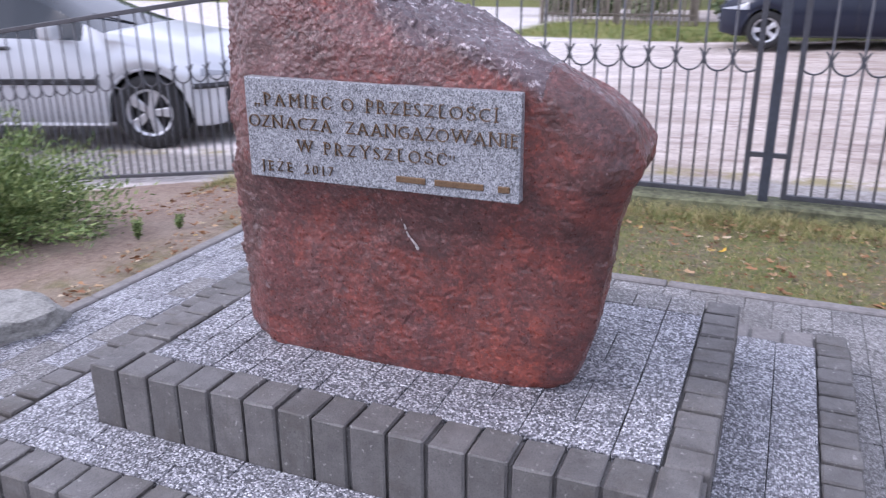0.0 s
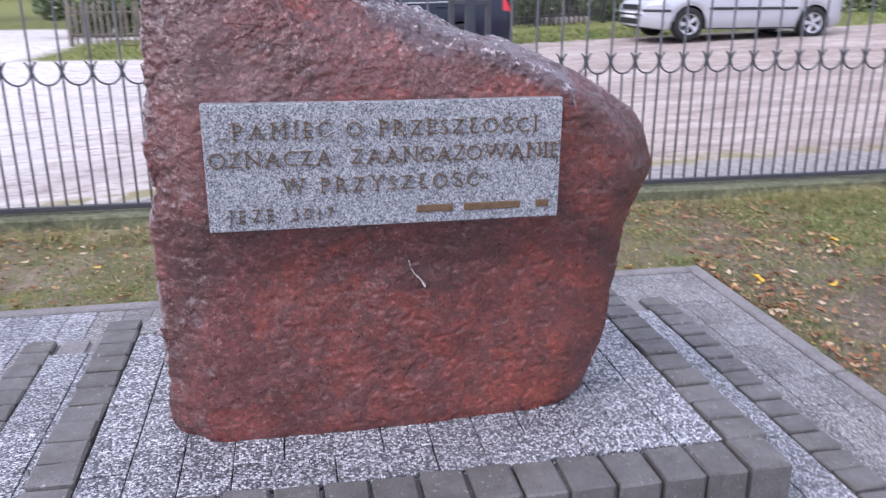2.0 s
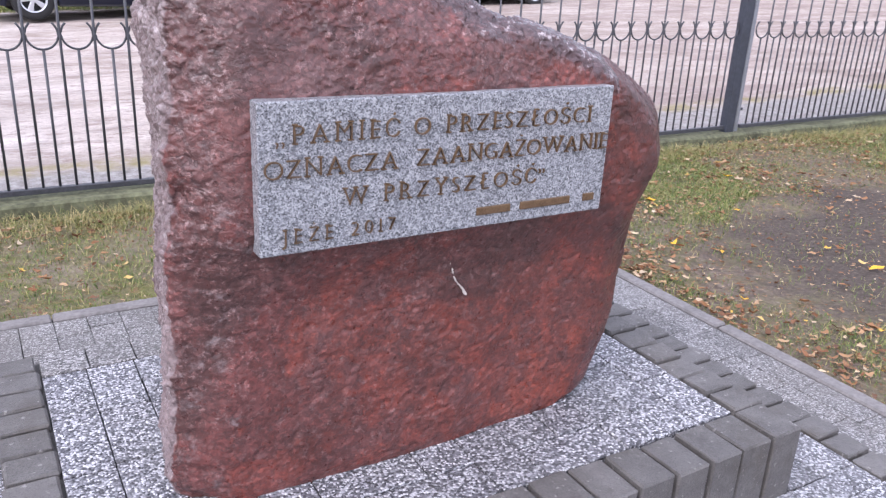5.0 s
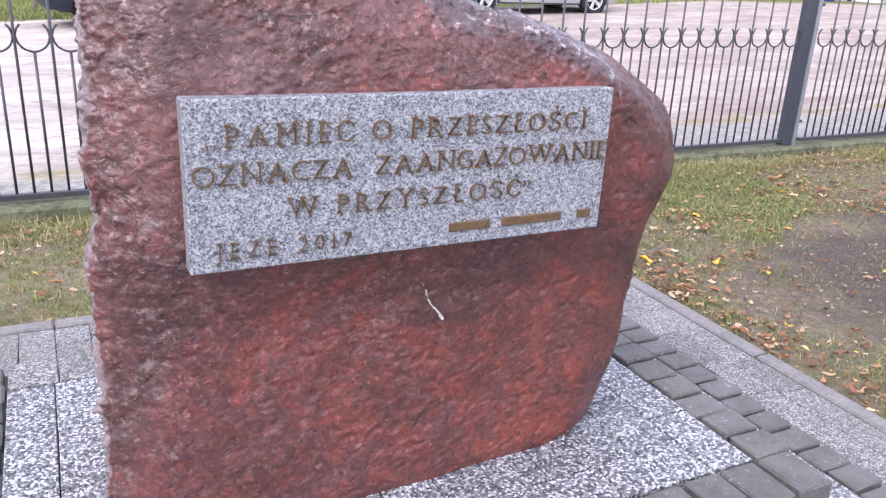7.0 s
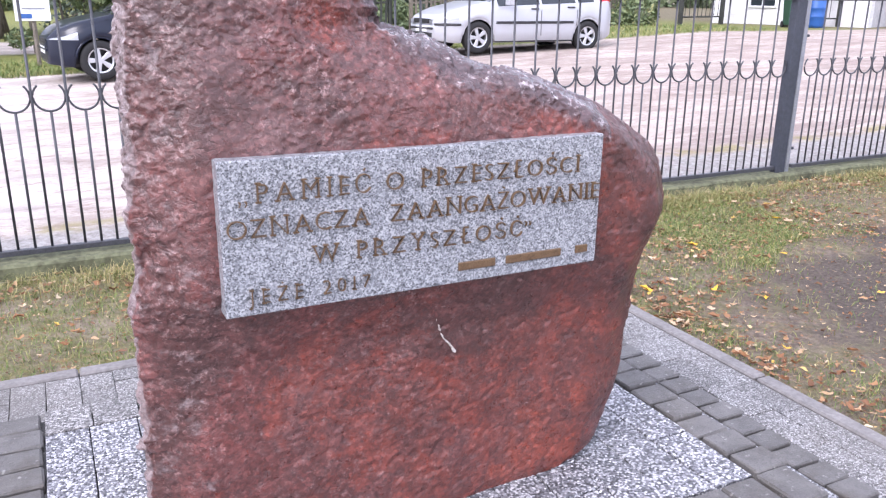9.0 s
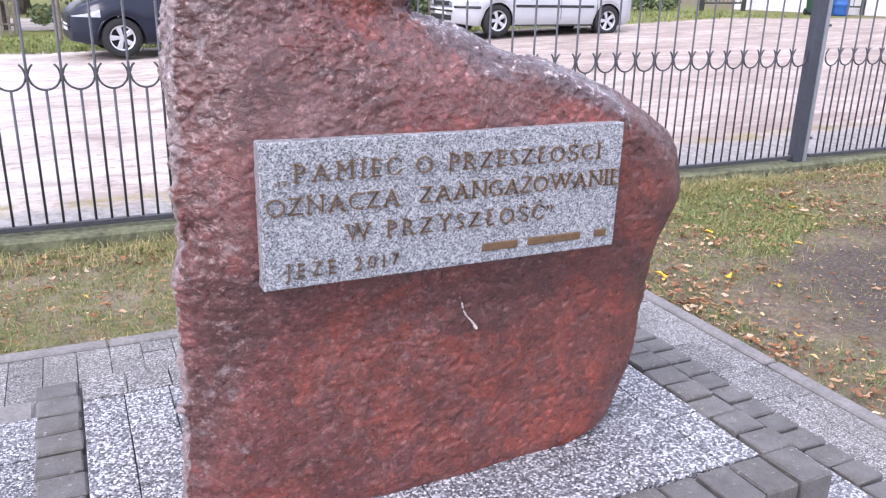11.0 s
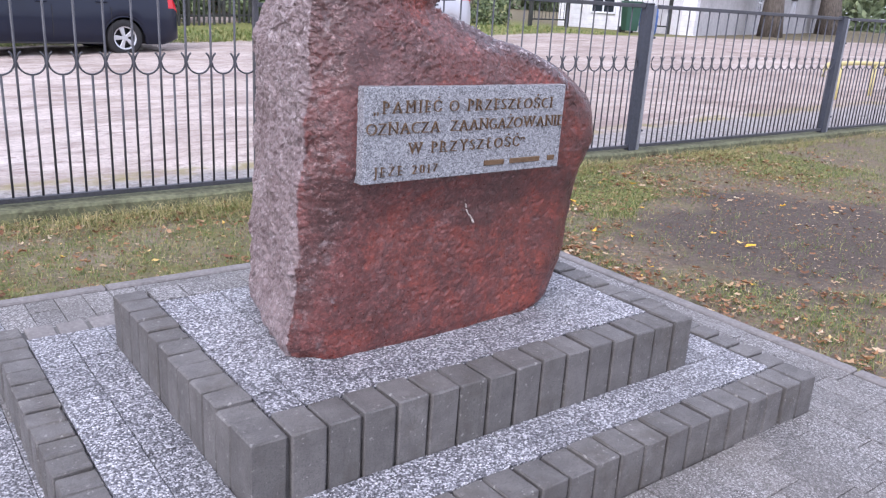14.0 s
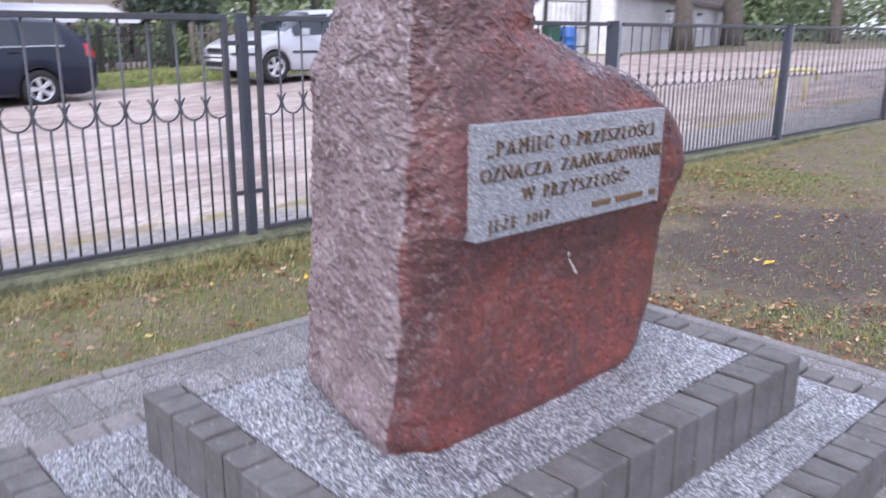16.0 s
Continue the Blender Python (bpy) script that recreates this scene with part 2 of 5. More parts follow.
def ground_earth():
    """Lawn soil with moss, bare patches, the grey strip along the fence, the sandy road and the far verges."""
    m = Mat("ground_earth", 0.9, spec=0.3)
    x, y = m.axis(0), m.axis(1)
    wob = m.math("MULTIPLY", m.math("SUBTRACT", m.noise(0.8, 5, 0.65), 0.5), 1.6)
    wx, wy = m.math("ADD", x, wob), m.math("ADD", y, wob)
    soil = m.ramp(m.noise(34, 8, 0.8), (0.32, (0.075, 0.056, 0.044)), (0.5, (0.16, 0.124, 0.097)), (0.68, (0.31, 0.25, 0.195)))
    moss = m.ramp(m.noise(60, 5, 0.7), (0.3, (0.075, 0.092, 0.024)), (0.5, (0.150, 0.160, 0.045)), (0.7, (0.27, 0.225, 0.085)))
    cover = m.mix(m.between(wx, -400.0, 1.6, 0.6), m.ramp(m.noise(7, 8, 0.78), (0.44, 0.0), (0.64, 0.5)), m.ramp(m.noise(7, 8, 0.78), (0.38, 0.12), (0.58, 0.85)))
    lawn = m.mix(cover, soil, moss)
    lawn = m.mix(m.ramp(m.noise(16, 7, 0.8), (0.54, 0), (0.64, 0.65)), lawn, (0.27, 0.155, 0.075))
    lawn = m.mix(m.between(wx, -400.0, -1.5, 0.5), lawn, m.ramp(m.noise(40, 6, 0.7), (0.3, (0.15, 0.108, 0.086)), (0.7, (0.36, 0.27, 0.215))))
    lawn = m.mix(m.math("MULTIPLY", m.between(wx, -400.0, 0.6, 1.2), m.ramp(m.noise(3.2, 6, 0.75), (0.40, 0.6), (0.54, 0.0))), lawn, m.ramp(m.noise(45, 6, 0.75), (0.3, (0.20, 0.155, 0.12)), (0.7, (0.46, 0.375, 0.30))))
    # a bare, damp patch of dark soil beside the paving
    px, py = m.math("DIVIDE", m.math("SUBTRACT", wx, 3.15), 1.4), m.math("DIVIDE", m.math("SUBTRACT", wy, 0.95), 1.0)
    r = m.math("ADD", m.math("MULTIPLY", px, px), m.math("MULTIPLY", py, py))
    bare = m.ramp(m.math("ADD", r, m.math("MULTIPLY", m.math("SUBTRACT", m.noise(4.5, 6, 0.75), 0.5), 1.3)), (0.5, 1), (1.05, 0))
    lawn = m.mix(bare, lawn, m.ramp(m.noise(55, 6, 0.7), (0.3, (0.050, 0.039, 0.033)), (0.55, (0.108, 0.086, 0.070)), (0.72, (0.20, 0.16, 0.125))))
    sand = m.ramp(m.noise(1.1, 9, 0.76, m.stretch(0.7, 1.25, 1)), (0.36, (0.31, 0.245, 0.205)), (0.5, (0.51, 0.435, 0.385)), (0.64, (0.67, 0.60, 0.55)))
    # sand turns browner and deeper in tone towards the right, in patches
    darker = m.math("MULTIPLY", m.between(wx, 1.5, 400.0, 6.0), m.ramp(m.noise(0.35, 5, 0.7), (0.35, 0.9), (0.6, 0.35)))
    sand = m.mix(darker, sand, m.ramp(m.noise(1.7, 9, 0.78, m.stretch(0.7, 1.25, 1)), (0.40, (0.20, 0.15, 0.125)), (0.5, (0.35, 0.28, 0.24)), (0.60, (0.52, 0.44, 0.39))))
    sand = m.mix(m.ramp(m.noise(30, 6, 0.78), (0.38, 0.6), (0.52, 0)), sand, (0.27, 0.22, 0.20))
    ruts = m.ramp(m.noise(0.8, 8, 0.78, m.stretch(0.38, 2.2, 1), 0.8), (0.38, 0.85), (0.48, 0))
    sand = m.mix(ruts, sand, (0.27, 0.21, 0.19))
    # the left of the road is whitened: its glare put into the colour
    sand = m.mix(m.math("MULTIPLY", m.between(wx, -400.0, 0.5, 5.0), 0.75), sand, (0.74, 0.71, 0.70))
    sand = m.mix(m.ramp(m.noise(5.5, 8, 0.8, m.stretch(0.6, 1.4, 1)), (0.39, 0.8), (0.48, 0)), sand, (0.27, 0.205, 0.18))
    strip = m.ramp(m.noise(18, 8, 0.78), (0.36, (0.21, 0.19, 0.175)), (0.64, (0.45, 0.425, 0.41)))
    road = m.mix(m.between(m.math("ADD", y, m.math("MULTIPLY", wob, 0.25)), 3.0, 3.98, 0.12), sand, strip)
    weeds = m.math("MULTIPLY", m.between(m.math("ADD", y, m.math("MULTIPLY", wob, 0.2)), 3.85, 4.2, 0.12), m.ramp(m.noise(3.2, 6, 0.7), (0.42, 0), (0.58, 0.85)))
    road = m.mix(weeds, road, (0.27, 0.235, 0.10))
    verge = m.ramp(m.noise(9, 6, 0.7), (0.3, (0.09, 0.105, 0.03)), (0.55, (0.19, 0.20, 0.06)), (0.75, (0.34, 0.28, 0.10)))
    verge = m.mix(m.between(wx, 19.0, 900.0, 4.0), verge, m.ramp(m.noise(7, 6, 0.75), (0.35, (0.10, 0.10, 0.045)), (0.55, (0.19, 0.155, 0.10)), (0.7, (0.30, 0.235, 0.16))))
    edge = m.math("ADD", y, m.math("MULTIPLY", wob, 0.6))
    far = m.math("MAXIMUM", m.between(edge, 15.2, 21.5, 0.5), m.math("MULTIPLY", m.between(x, 9.0, 400.0, 3.0), m.between(edge, 19.0, 900.0, 0.6)))
    far = m.math("MULTIPLY", far, m.between(m.math("ADD", x, wob), -5.5, 400.0, 0.7))
    far = m.math("MAXIMUM", far, m.between(edge, 26.0, 900.0, 1.0))
    road = m.mix(far, road, verge)
    inside = m.between(y, -400.0, 2.96, 0.05)
    m.color(m.mix(inside, road, lawn))
    h = m.math("ADD", m.noise(26, 7, 0.75), m.math("MULTIPLY", m.noise(3, 4), 0.8))
    return m.bump(h, 0.7, 0.03).m


def blades(name, *stops):
    m = Mat(name, 0.55, spec=0.3)
    m.color(m.ramp(m.island(), *stops))
    return m.m


def car_paint(name, c, metal=0.3):
    m = Mat(name, 0.28, metal)
    m.color(m.mix(m.noise(3, 4), c, tuple(v * 0.8 for v in c)))
    m.b.inputs["Coat Weight"].default_value, m.b.inputs["Coat Roughness"].default_value = 0.3, 0.08
    return m.m


def glass(name, tint=(0.02, 0.025, 0.03)):
    m = Mat(name, 0.06)
    return m.color(m.mix(m.noise(2, 2), tint, tuple(v * 1.6 for v in tint))).m


def bark():
    m = Mat("bark", 0.9)
    s = m.stretch(6, 6, 1.2)
    m.color(m.ramp(m.noise(3, 6, 0.7, s), (0.35, (0.06, 0.05, 0.042)), (0.65, (0.21, 0.18, 0.15))))
    return m.bump(m.noise(4, 6, 0.7, s), 0.9, 0.05).m


def white_brick():
    m = Mat("whitewashed_brick", 0.85)
    z = m.axis(2)
    row = m.math("PINGPONG", z, 0.09)
    line = m.ramp(row, (0.0, 0.5), (0.012, 0.0))
    c = m.ramp(m.noise(2.0, 6, 0.7), (0.3, (0.56, 0.55, 0.55)), (0.6, (0.76, 0.76, 0.77)))
    c = m.mix(line, c, (0.42, 0.41, 0.42))
    m.color(m.mix(m.ramp(m.noise(1.2, 6, 0.75), (0.6, 0), (0.72, 0.5)), c, (0.42, 0.36, 0.33)))
    return m.bump(m.noise(20, 4), 0.3, 0.02).m


M_STONE, M_PLAQUE = granite(), plaque_granite()
M_WASH, M_WORN, M_EDGE = washed_concrete(), worn_chippings(), edging_concrete()
M_GROUND = ground_earth()
M_KERB = plain("pale_kerb_concrete", (0.195, 0.182, 0.176), 0.85, scale=9, bump=0.3)
M_BRONZE = plain("aged_bronze", (0.165, 0.104, 0.058), 0.42, 0.45, 0.3, 60, 0.2)
M_VEIN = plain("white_quartz", (0.62, 0.58, 0.55), 0.6, scale=60)
M_FENCE = plain("anthracite_paint", (0.050, 0.051, 0.060), 0.42, 0.0, 0.3, 14, 0.2)
M_POST = plain("blue_grey_steel", (0.038, 0.043, 0.058), 0.5, 0.0, 0.25, 6, 0.15)
M_ZINC = plain("zinc_edge", (0.30, 0.31, 0.34), 0.45, 0.6, 0.2, 12)
M_PLINTH = plain("mossy_fence_base", (0.12, 0.125, 0.072), 0.95, 0, 0.55, 4, 0.5)
M_TYRE = plain("tyre_rubber", (0.018, 0.018, 0.019), 0.85, scale=30)
M_RIM = plain("alloy_rim", (0.55, 0.56, 0.58), 0.32, 0.75, 0.12, 20, 0.05)
M_TRIM = plain("black_plastic", (0.02, 0.02, 0.022), 0.6, scale=30)
M_GLASS = glass("car_glass")
M_LAMP = glass("headlamp_lens", (0.24, 0.25, 0.27))
M_REAR = glass("tail_lamp_red", (0.45, 0.012, 0.02))
M_BARK = bark()
M_BRICK = white_brick()
M_ROOF = plain("weathered_roof_tile", (0.14, 0.115, 0.105), 0.85, 0, 0.4, 1.5, 0.4)
M_WOOD = plain("grey_timber", (0.17, 0.145, 0.12), 0.85, 0, 0.4, 4, 0.4)
M_DARKWOOD = plain("dark_timber", (0.04, 0.042, 0.038), 0.85, 0, 0.4, 3, 0.4)
M_SIGN = plain("white_sign_enamel", (0.78, 0.79, 0.82), 0.4, 0, 0.04, 3, 0)
M_BLUE = plain("blue_print", (0.04, 0.12, 0.36), 0.5, 0, 0.05, 3, 0)
M_BARREL = plain("blue_plastic", (0.03, 0.11, 0.36), 0.45, 0, 0.15, 3)
M_BIN = plain("green_plastic", (0.02, 0.07, 0.045), 0.5, 0, 0.15, 3)
M_ROCK = plain("pale_fieldstone", (0.25, 0.245, 0.225), 0.85, 0, 0.45, 14, 0.6)
M_GRASS = blades("grass_blades", (0.0, (0.07, 0.125, 0.028)), (0.45, (0.14, 0.195, 0.045)), (0.72, (0.25, 0.26, 0.08)), (1.0, (0.46, 0.38, 0.18)))
M_STRAW = blades("straw_blades", (0.0, (0.11, 0.15, 0.04)), (0.5, (0.27, 0.25, 0.09)), (1.0, (0.50, 0.40, 0.20)))
M_LEAVES = blades("fallen_leaves", (0.0, (0.12, 0.060, 0.032)), (0.35, (0.23, 0.105, 0.048)), (0.65, (0.34, 0.185, 0.088)), (0.88, (0.46, 0.32, 0.19)), (0.97, (0.56, 0.46, 0.33)), (1.0, (0.60, 0.38, 0.05)))
M_YELLOW = plain("yellow_leaf", (0.68, 0.40, 0.03), 0.6, scale=90, vary=0.2)
M_NEEDLE = blades("juniper_sprays", (0.0, (0.07, 0.12, 0.038)), (0.5, (0.18, 0.25, 0.085)), (1.0, (0.36, 0.42, 0.17)))
# far leaves, paled and evened to put distance haze into their colour
M_HAZY_LEAF = blades("hazy_far_leaves", (0.0, (0.145, 0.19, 0.105)), (0.5, (0.19, 0.24, 0.13)), (1.0, (0.25, 0.295, 0.155)))
M_PIPE = plain("yellow_enamel_pipe", (0.58, 0.50, 0.22), 0.6, 0, 0.15, 8, 0.1)
# wing wall render, greyed so that its shade is in the colour
M_SHADED_RENDER = plain("shaded_lime_render", (0.44, 0.43, 0.43), 0.9, 0, 0.2, 1.2, 0.3)
M_LIME = plain("limewashed_boards", (0.58, 0.57, 0.57), 0.8, 0, 0.15, 5, 0.3)
# leaf tones lifted to paint in some of the haze
M_FOLIAGE = blades("tree_leaves", (0.0, (0.085, 0.115, 0.06)), (0.5, (0.15, 0.195, 0.095)), (0.85, (0.22, 0.27, 0.135)), (1.0, (0.34, 0.33, 0.15)))
M_SPRUCE = blades("spruce_needles", (0.0, (0.045, 0.065, 0.048)), (0.5, (0.075, 0.10, 0.072)), (1.0, (0.12, 0.15, 0.10)))
M_BEIGE = plain("beige_render", (0.50, 0.42, 0.37), 0.9, 0, 0.1, 0.8, 0.2)
M_SHEET = plain("white_roof_sheet", (0.72, 0.73, 0.75), 0.5, 0, 0.06, 1.5, 0.1)
M_AUTUMN = blades("autumn_leaves", (0.0, (0.05, 0.05, 0.015)), (0.5, (0.16, 0.12, 0.03)), (1.0, (0.34, 0.20, 0.05)))


# ---- mesh helpers ----
def mesh_of(name, bm, smooth=False):
    me = bpy.data.meshes.new(name)
    bm.to_mesh(me)
    bm.free()
    if smooth:
        me.polygons.foreach_set("use_smooth", [True] * len(me.polygons))
    return me


def raw(name, verts, faces, smooth=False):
    me = bpy.data.meshes.new(name)
    me.from_pydata([tuple(v) for v in verts], [], [tuple(f) for f in faces])
    if smooth:
        me.polygons.foreach_set("use_smooth", [True] * len(me.polygons))
    return me


def place(name, me, material=None, parent=None, m=None, label=""):
    ob = new(name, me)
    if material and not me.materials:
        me.materials.append(material)
    elif material and me.materials[0] != material:
        ob.material_slots[0].link = "OBJECT"
        ob.material_slots[0].material = material
    if parent:
        ob.parent = parent
    if m is not None:
        ob.matrix_basis = m
    return tagged(ob, label) if label else ob


def part(name, bm, material, parent, label="", m=None, smooth=False):
    return place(name, mesh_of(name, bm, smooth), material, parent, m, label)


def thing(name, label, category, group="", m=None, kind=""):
    ob = new(name)
    ob.empty_display_size = 0.1
    if m is not None:
        ob.matrix_basis = m
    return tagged(ob, label, category, group, kind)


def box(sx, sy, sz, bevel=0.0, at=(0, 0, 0), bm=None, seg=1):
    """A box that stands on z = at[2], centred in x and y."""
    own = bmesh.new()
    bmesh.ops.create_cube(own, size=1.0)
    bmesh.ops.scale(own, vec=(sx, sy, sz), verts=own.verts)
    bmesh.ops.translate(own, vec=(at[0], at[1], at[2] + sz / 2), verts=own.verts)
    if bevel:
        bmesh.ops.bevel(own, geom=own.edges[:], offset=bevel, segments=seg, affect="EDGES", profile=0.6)
    return join(bm, own)


def join(bm, own):
    if bm is None:
        return own
    me = bpy.data.meshes.new("tmp")
    own.to_mesh(me)
    own.free()
    bm.from_mesh(me)
    bpy.data.meshes.remove(me)
    return bm


def tube(points, radius, sides=8, bm=None, closed=False):
    """A round bar through the points; radius may be a list."""
    own = bmesh.new()
    pts = [Vector(p) for p in points]
    rings = []
    for i, p in enumerate(pts):
        a, b = pts[max(i - 1, 0)], pts[min(i + 1, len(pts) - 1)]
        d = (b - a).normalized()
        u = d.orthogonal() if abs(d.z) > 0.99 else d.cross(Vector((0, 0, 1)))
        u.normalize()
        v = d.cross(u).normalized()
        r = radius[i] if isinstance(radius, (list, tuple)) else radius
        rings.append([own.verts.new(p + r * (math.cos(t) * u + math.sin(t) * v)) for t in (2 * math.pi * k / sides for k in range(sides))])
    for r0, r1 in zip(rings, rings[1:]):
        for k in range(sides):
            own.faces.new((r0[k], r0[(k + 1) % sides], r1[(k + 1) % sides], r1[k]))
    own.faces.new(rings[0][::-1])
    own.faces.new(rings[-1])
    bmesh.ops.recalc_face_normals(own, faces=own.faces)
    return join(bm, own)


def disc(r, depth, sides=24, bm=None, at=(0, 0, 0), axis="Y", bevel=0.0):
    own = bmesh.new()
    bmesh.ops.create_cone(own, cap_ends=True, segments=sides, radius1=r, radius2=r, depth=depth)
    if bevel:
        rim = [e for e in own.edges if abs(e.verts[0].co.z - e.verts[1].co.z) < 1e-6]
        bmesh.ops.bevel(own, geom=rim, offset=bevel, segments=2, affect="EDGES", profile=0.5)
    if axis == "Y":
        bmesh.ops.rotate(own, cent=(0, 0, 0), matrix=Matrix.Rotation(radians(90), 3, "X"), verts=own.verts)
    elif axis == "X":
        bmesh.ops.rotate(own, cent=(0, 0, 0), matrix=Matrix.Rotation(radians(90), 3, "Y"), verts=own.verts)
    bmesh.ops.translate(own, vec=at, verts=own.verts)
    return join(bm, own)


def lerp(v, xs, ys):
    return float(np.interp(v, xs, ys))


# ---- ground ----
PAVE_L, PAVE_R, PAVE_B, PAVE_F = -1.60, 1.475, 1.81, -3.4
Z_PAVE, Z_LOW, Z_TOP = 0.08, 0.205, 0.36
FENCE_Y = 3.02


def ground_z(x, y):
    fall = 0.09 + 0.07 * max(0.0, min(1.0, (y - 1.5) / 0.8))
    lawn = 0.055 + fall * max(-2.4, min(0.0, x + 1.8)) + 0.018 * max(0.0, min(20.0, x - 6.5))
    out = max(0.0, min(1.0, (y - 5.0) / 7.0))
    road = max(-0.2, min(0.42, (1 - out) * (-0.015 + 0.0215 * x) + out * (-0.162 + 0.0385 * x))) + 0.043 * (1 - out) * max(-4.0, min(0.0, x + 1.0))
    k = max(0.0, min(1.0, (y - 2.95) / 0.5))
    bump = 0.018 * noise.noise((x * 1.3, y * 1.3, 3.0)) + 0.008 * noise.noise((x * 7, y * 7, 1.0))
    on_pave = PAVE_L - 0.1 < x < PAVE_R + 0.1 and y < PAVE_B + 0.1
    return (1 - k) * lawn + k * road + (0.25 if on_pave else 1.0) * bump * (1 if y < 30 else 3)


def build_ground():
    xs = np.unique(np.r_[np.linspace(-400, -30, 12), np.linspace(-30, -4, 27), np.linspace(-4, 7, 150), np.linspace(7, 60, 54), np.linspace(60, 500, 14)])
    ys = np.unique(np.r_[np.linspace(-300, -8, 10), np.linspace(-8, -1, 10), np.linspace(-1, 4.2, 84), np.linspace(4.2, 30, 53), np.linspace(30, 600, 20)])
    verts = [(x, y, ground_z(x, y)) for y in ys for x in xs]
    n = len(xs)
    faces = [(j * n + i, j * n + i + 1, (j + 1) * n + i + 1, (j + 1) * n + i) for j in range(len(ys) - 1) for i in range(n - 1)]
    me = raw("ground", verts, faces, True)
    ob = place("ground", me, M_GROUND)
    tagged(ob, "lawn with bare damp soil running on to a pale sandy road", "ground", kind="structure")


build_ground()


# ---- memorial ----
def smooth_ring(p, rounds):
    for _ in range(rounds):
        p = 0.5 * p + 0.25 * (np.roll(p, 1, 0) + np.roll(p, -1, 0))
    return p


def facets(v, size):
    """Height of tilted flakes of the given size, as on split stone."""
    q = v / size
    q = q + 0.35 * noise.noise_vector(q * 0.9)
    near = noise.voronoi(q)[1][0]
    return noise.noise_vector(near * 5.3 + Vector((0.37, 0.71, 0.13))).dot(q - near)


CREST_X, CREST_Z = (-0.1, -0.05, 0.0, 0.125, 0.21, 0.295, 0.365, 0.43, 0.53), (1.3, 1.22, 1.195, 1.165, 1.14, 1.10, 1.06, 1.02, 0.9)


def grains(v, size):
    """Domes of the given size, as crystals on a fracture."""
    return 0.45 - noise.voronoi(v / size + 0.3 * noise.noise_vector(v / size))[0][0]


def build_boulder(parent):
    """A broken slab of granite: a tall shoulder on one side, a lower sloping one with a blunt nose on the other."""
    right_z = (0.32, 0.40, 0.50, 0.60, 0.70, 0.80, 0.84, 0.87, 0.895, 0.93, 0.96, 1.0, 1.04, 1.08, 1.12, 1.14, 1.16, 1.18, 1.20, 1.22, 1.25, 1.30, 1.335, 1.36, 1.378)
    right_x = (0.388, 0.413, 0.438, 0.456, 0.469, 0.489, 0.509, 0.528, 0.532, 0.516, 0.501, 0.470, 0.415, 0.355, 0.278, 0.225, 0.155, 0.092, 0.030, -0.03, -0.070, -0.078, -0.086, -0.102, -0.135)
    # levels spaced evenly along the right-hand outline
    zz = np.linspace(0.32, 1.378, 2000)
    xr = np.interp(zz, right_z, right_x)
    run = np.r_[0, np.cumsum(np.hypot(np.diff(zz), 0.8 * np.diff(xr)))]
    levels = np.interp(np.linspace(0, run[-1], 460), run, zz)
    sides = (30, 115, 115, 30, 110, 50, 150)
    rows = []
    for z in levels:
        xr = lerp(z, right_z, right_x)
        xl = lerp(z, (0.32, 0.4, 0.5, 0.6, 0.8, 1.05, 1.2, 1.3, 1.345, 1.378), (-0.482, -0.484, -0.476, -0.47, -0.462, -0.451, -0.447, -0.442, -0.436, -0.405))
        mid = lerp(z, (0.32, 0.6, 0.72, 0.79, 0.85, 1.05, 1.12, 1.2, 1.3, 1.378), (0.283, 0.281, 0.276, 0.256, 0.241, 0.239, 0.247, 0.262, 0.275, 0.315))
        in_l, in_r = min(0.085, 0.3 * (xr - xl)), min(0.075, 0.3 * (xr - xl))
        fl = (xl, lerp(z, (0.32, 0.45, 0.6, 0.75, 1.05, 1.3, 1.378), (0.345, 0.325, 0.310, 0.302, 0.295, 0.305, 0.335)))
        f1 = (xl + in_l, mid + 0.002)
        fm = ((xl + xr) / 2, mid)
        back = lerp(z, (0.32, 0.9, 1.09, 1.12, 1.15, 1.21, 1.245, 1.3, 1.378), (0.325, 0.322, 0.322, 0.335, 0.42, 0.43, 0.335, 0.318, 0.35))
        f2 = (xr - in_r, mid + 0.012 + 0.35 * max(0.0, back - 0.33))
        fr = (xr, back)
        br = (xr - lerp(z, (0.32, 0.6, 0.8, 0.9, 1.0, 1.08, 1.12, 1.16, 1.2, 1.378), (0.025, 0.03, 0.03, 0.035, 0.075, 0.095, 0.12, 0.06, 0.04, 0.03)), lerp(z, (0.32, 0.9, 1.2, 1.378), (0.69, 0.67, 0.60, 0.53)))
        bl = (lerp(z, (0.32, 1.2, 1.378), (-0.40, -0.405, -0.385)), lerp(z, (0.32, 0.6, 0.85, 1.0, 1.12, 1.2, 1.25, 1.3, 1.378), (0.79, 0.738, 0.735, 0.715, 0.68, 0.645, 0.62, 0.58, 0.535)))
        corners = [np.array(c) for c in (fl, f1, fm, f2, fr, br, bl)]
        ring = np.concatenate([a + (b - a) * np.linspace(0, 1, n, endpoint=False)[:, None] for a, b, n in zip(corners, corners[1:] + corners[:1], sides)])
        ring = smooth_ring(ring, 40)
        foot = max(0.0, (0.395 - z) / 0.035)
        ring = ring + (ring.mean(0) - ring) * 0.035 * min(1.3, foot) ** 2
        rows.append(np.c_[ring, np.full(len(ring), z)])
    top = rows[-1].mean(0)
    for k in (0.75, 0.5, 0.25, 0.02):
        r = top + (rows[459] - top) * k
        r[:, 2] = rows[459][:, 2] + 0.012 * (1 - k * k)
        rows.append(r)
    p = np.array(rows)
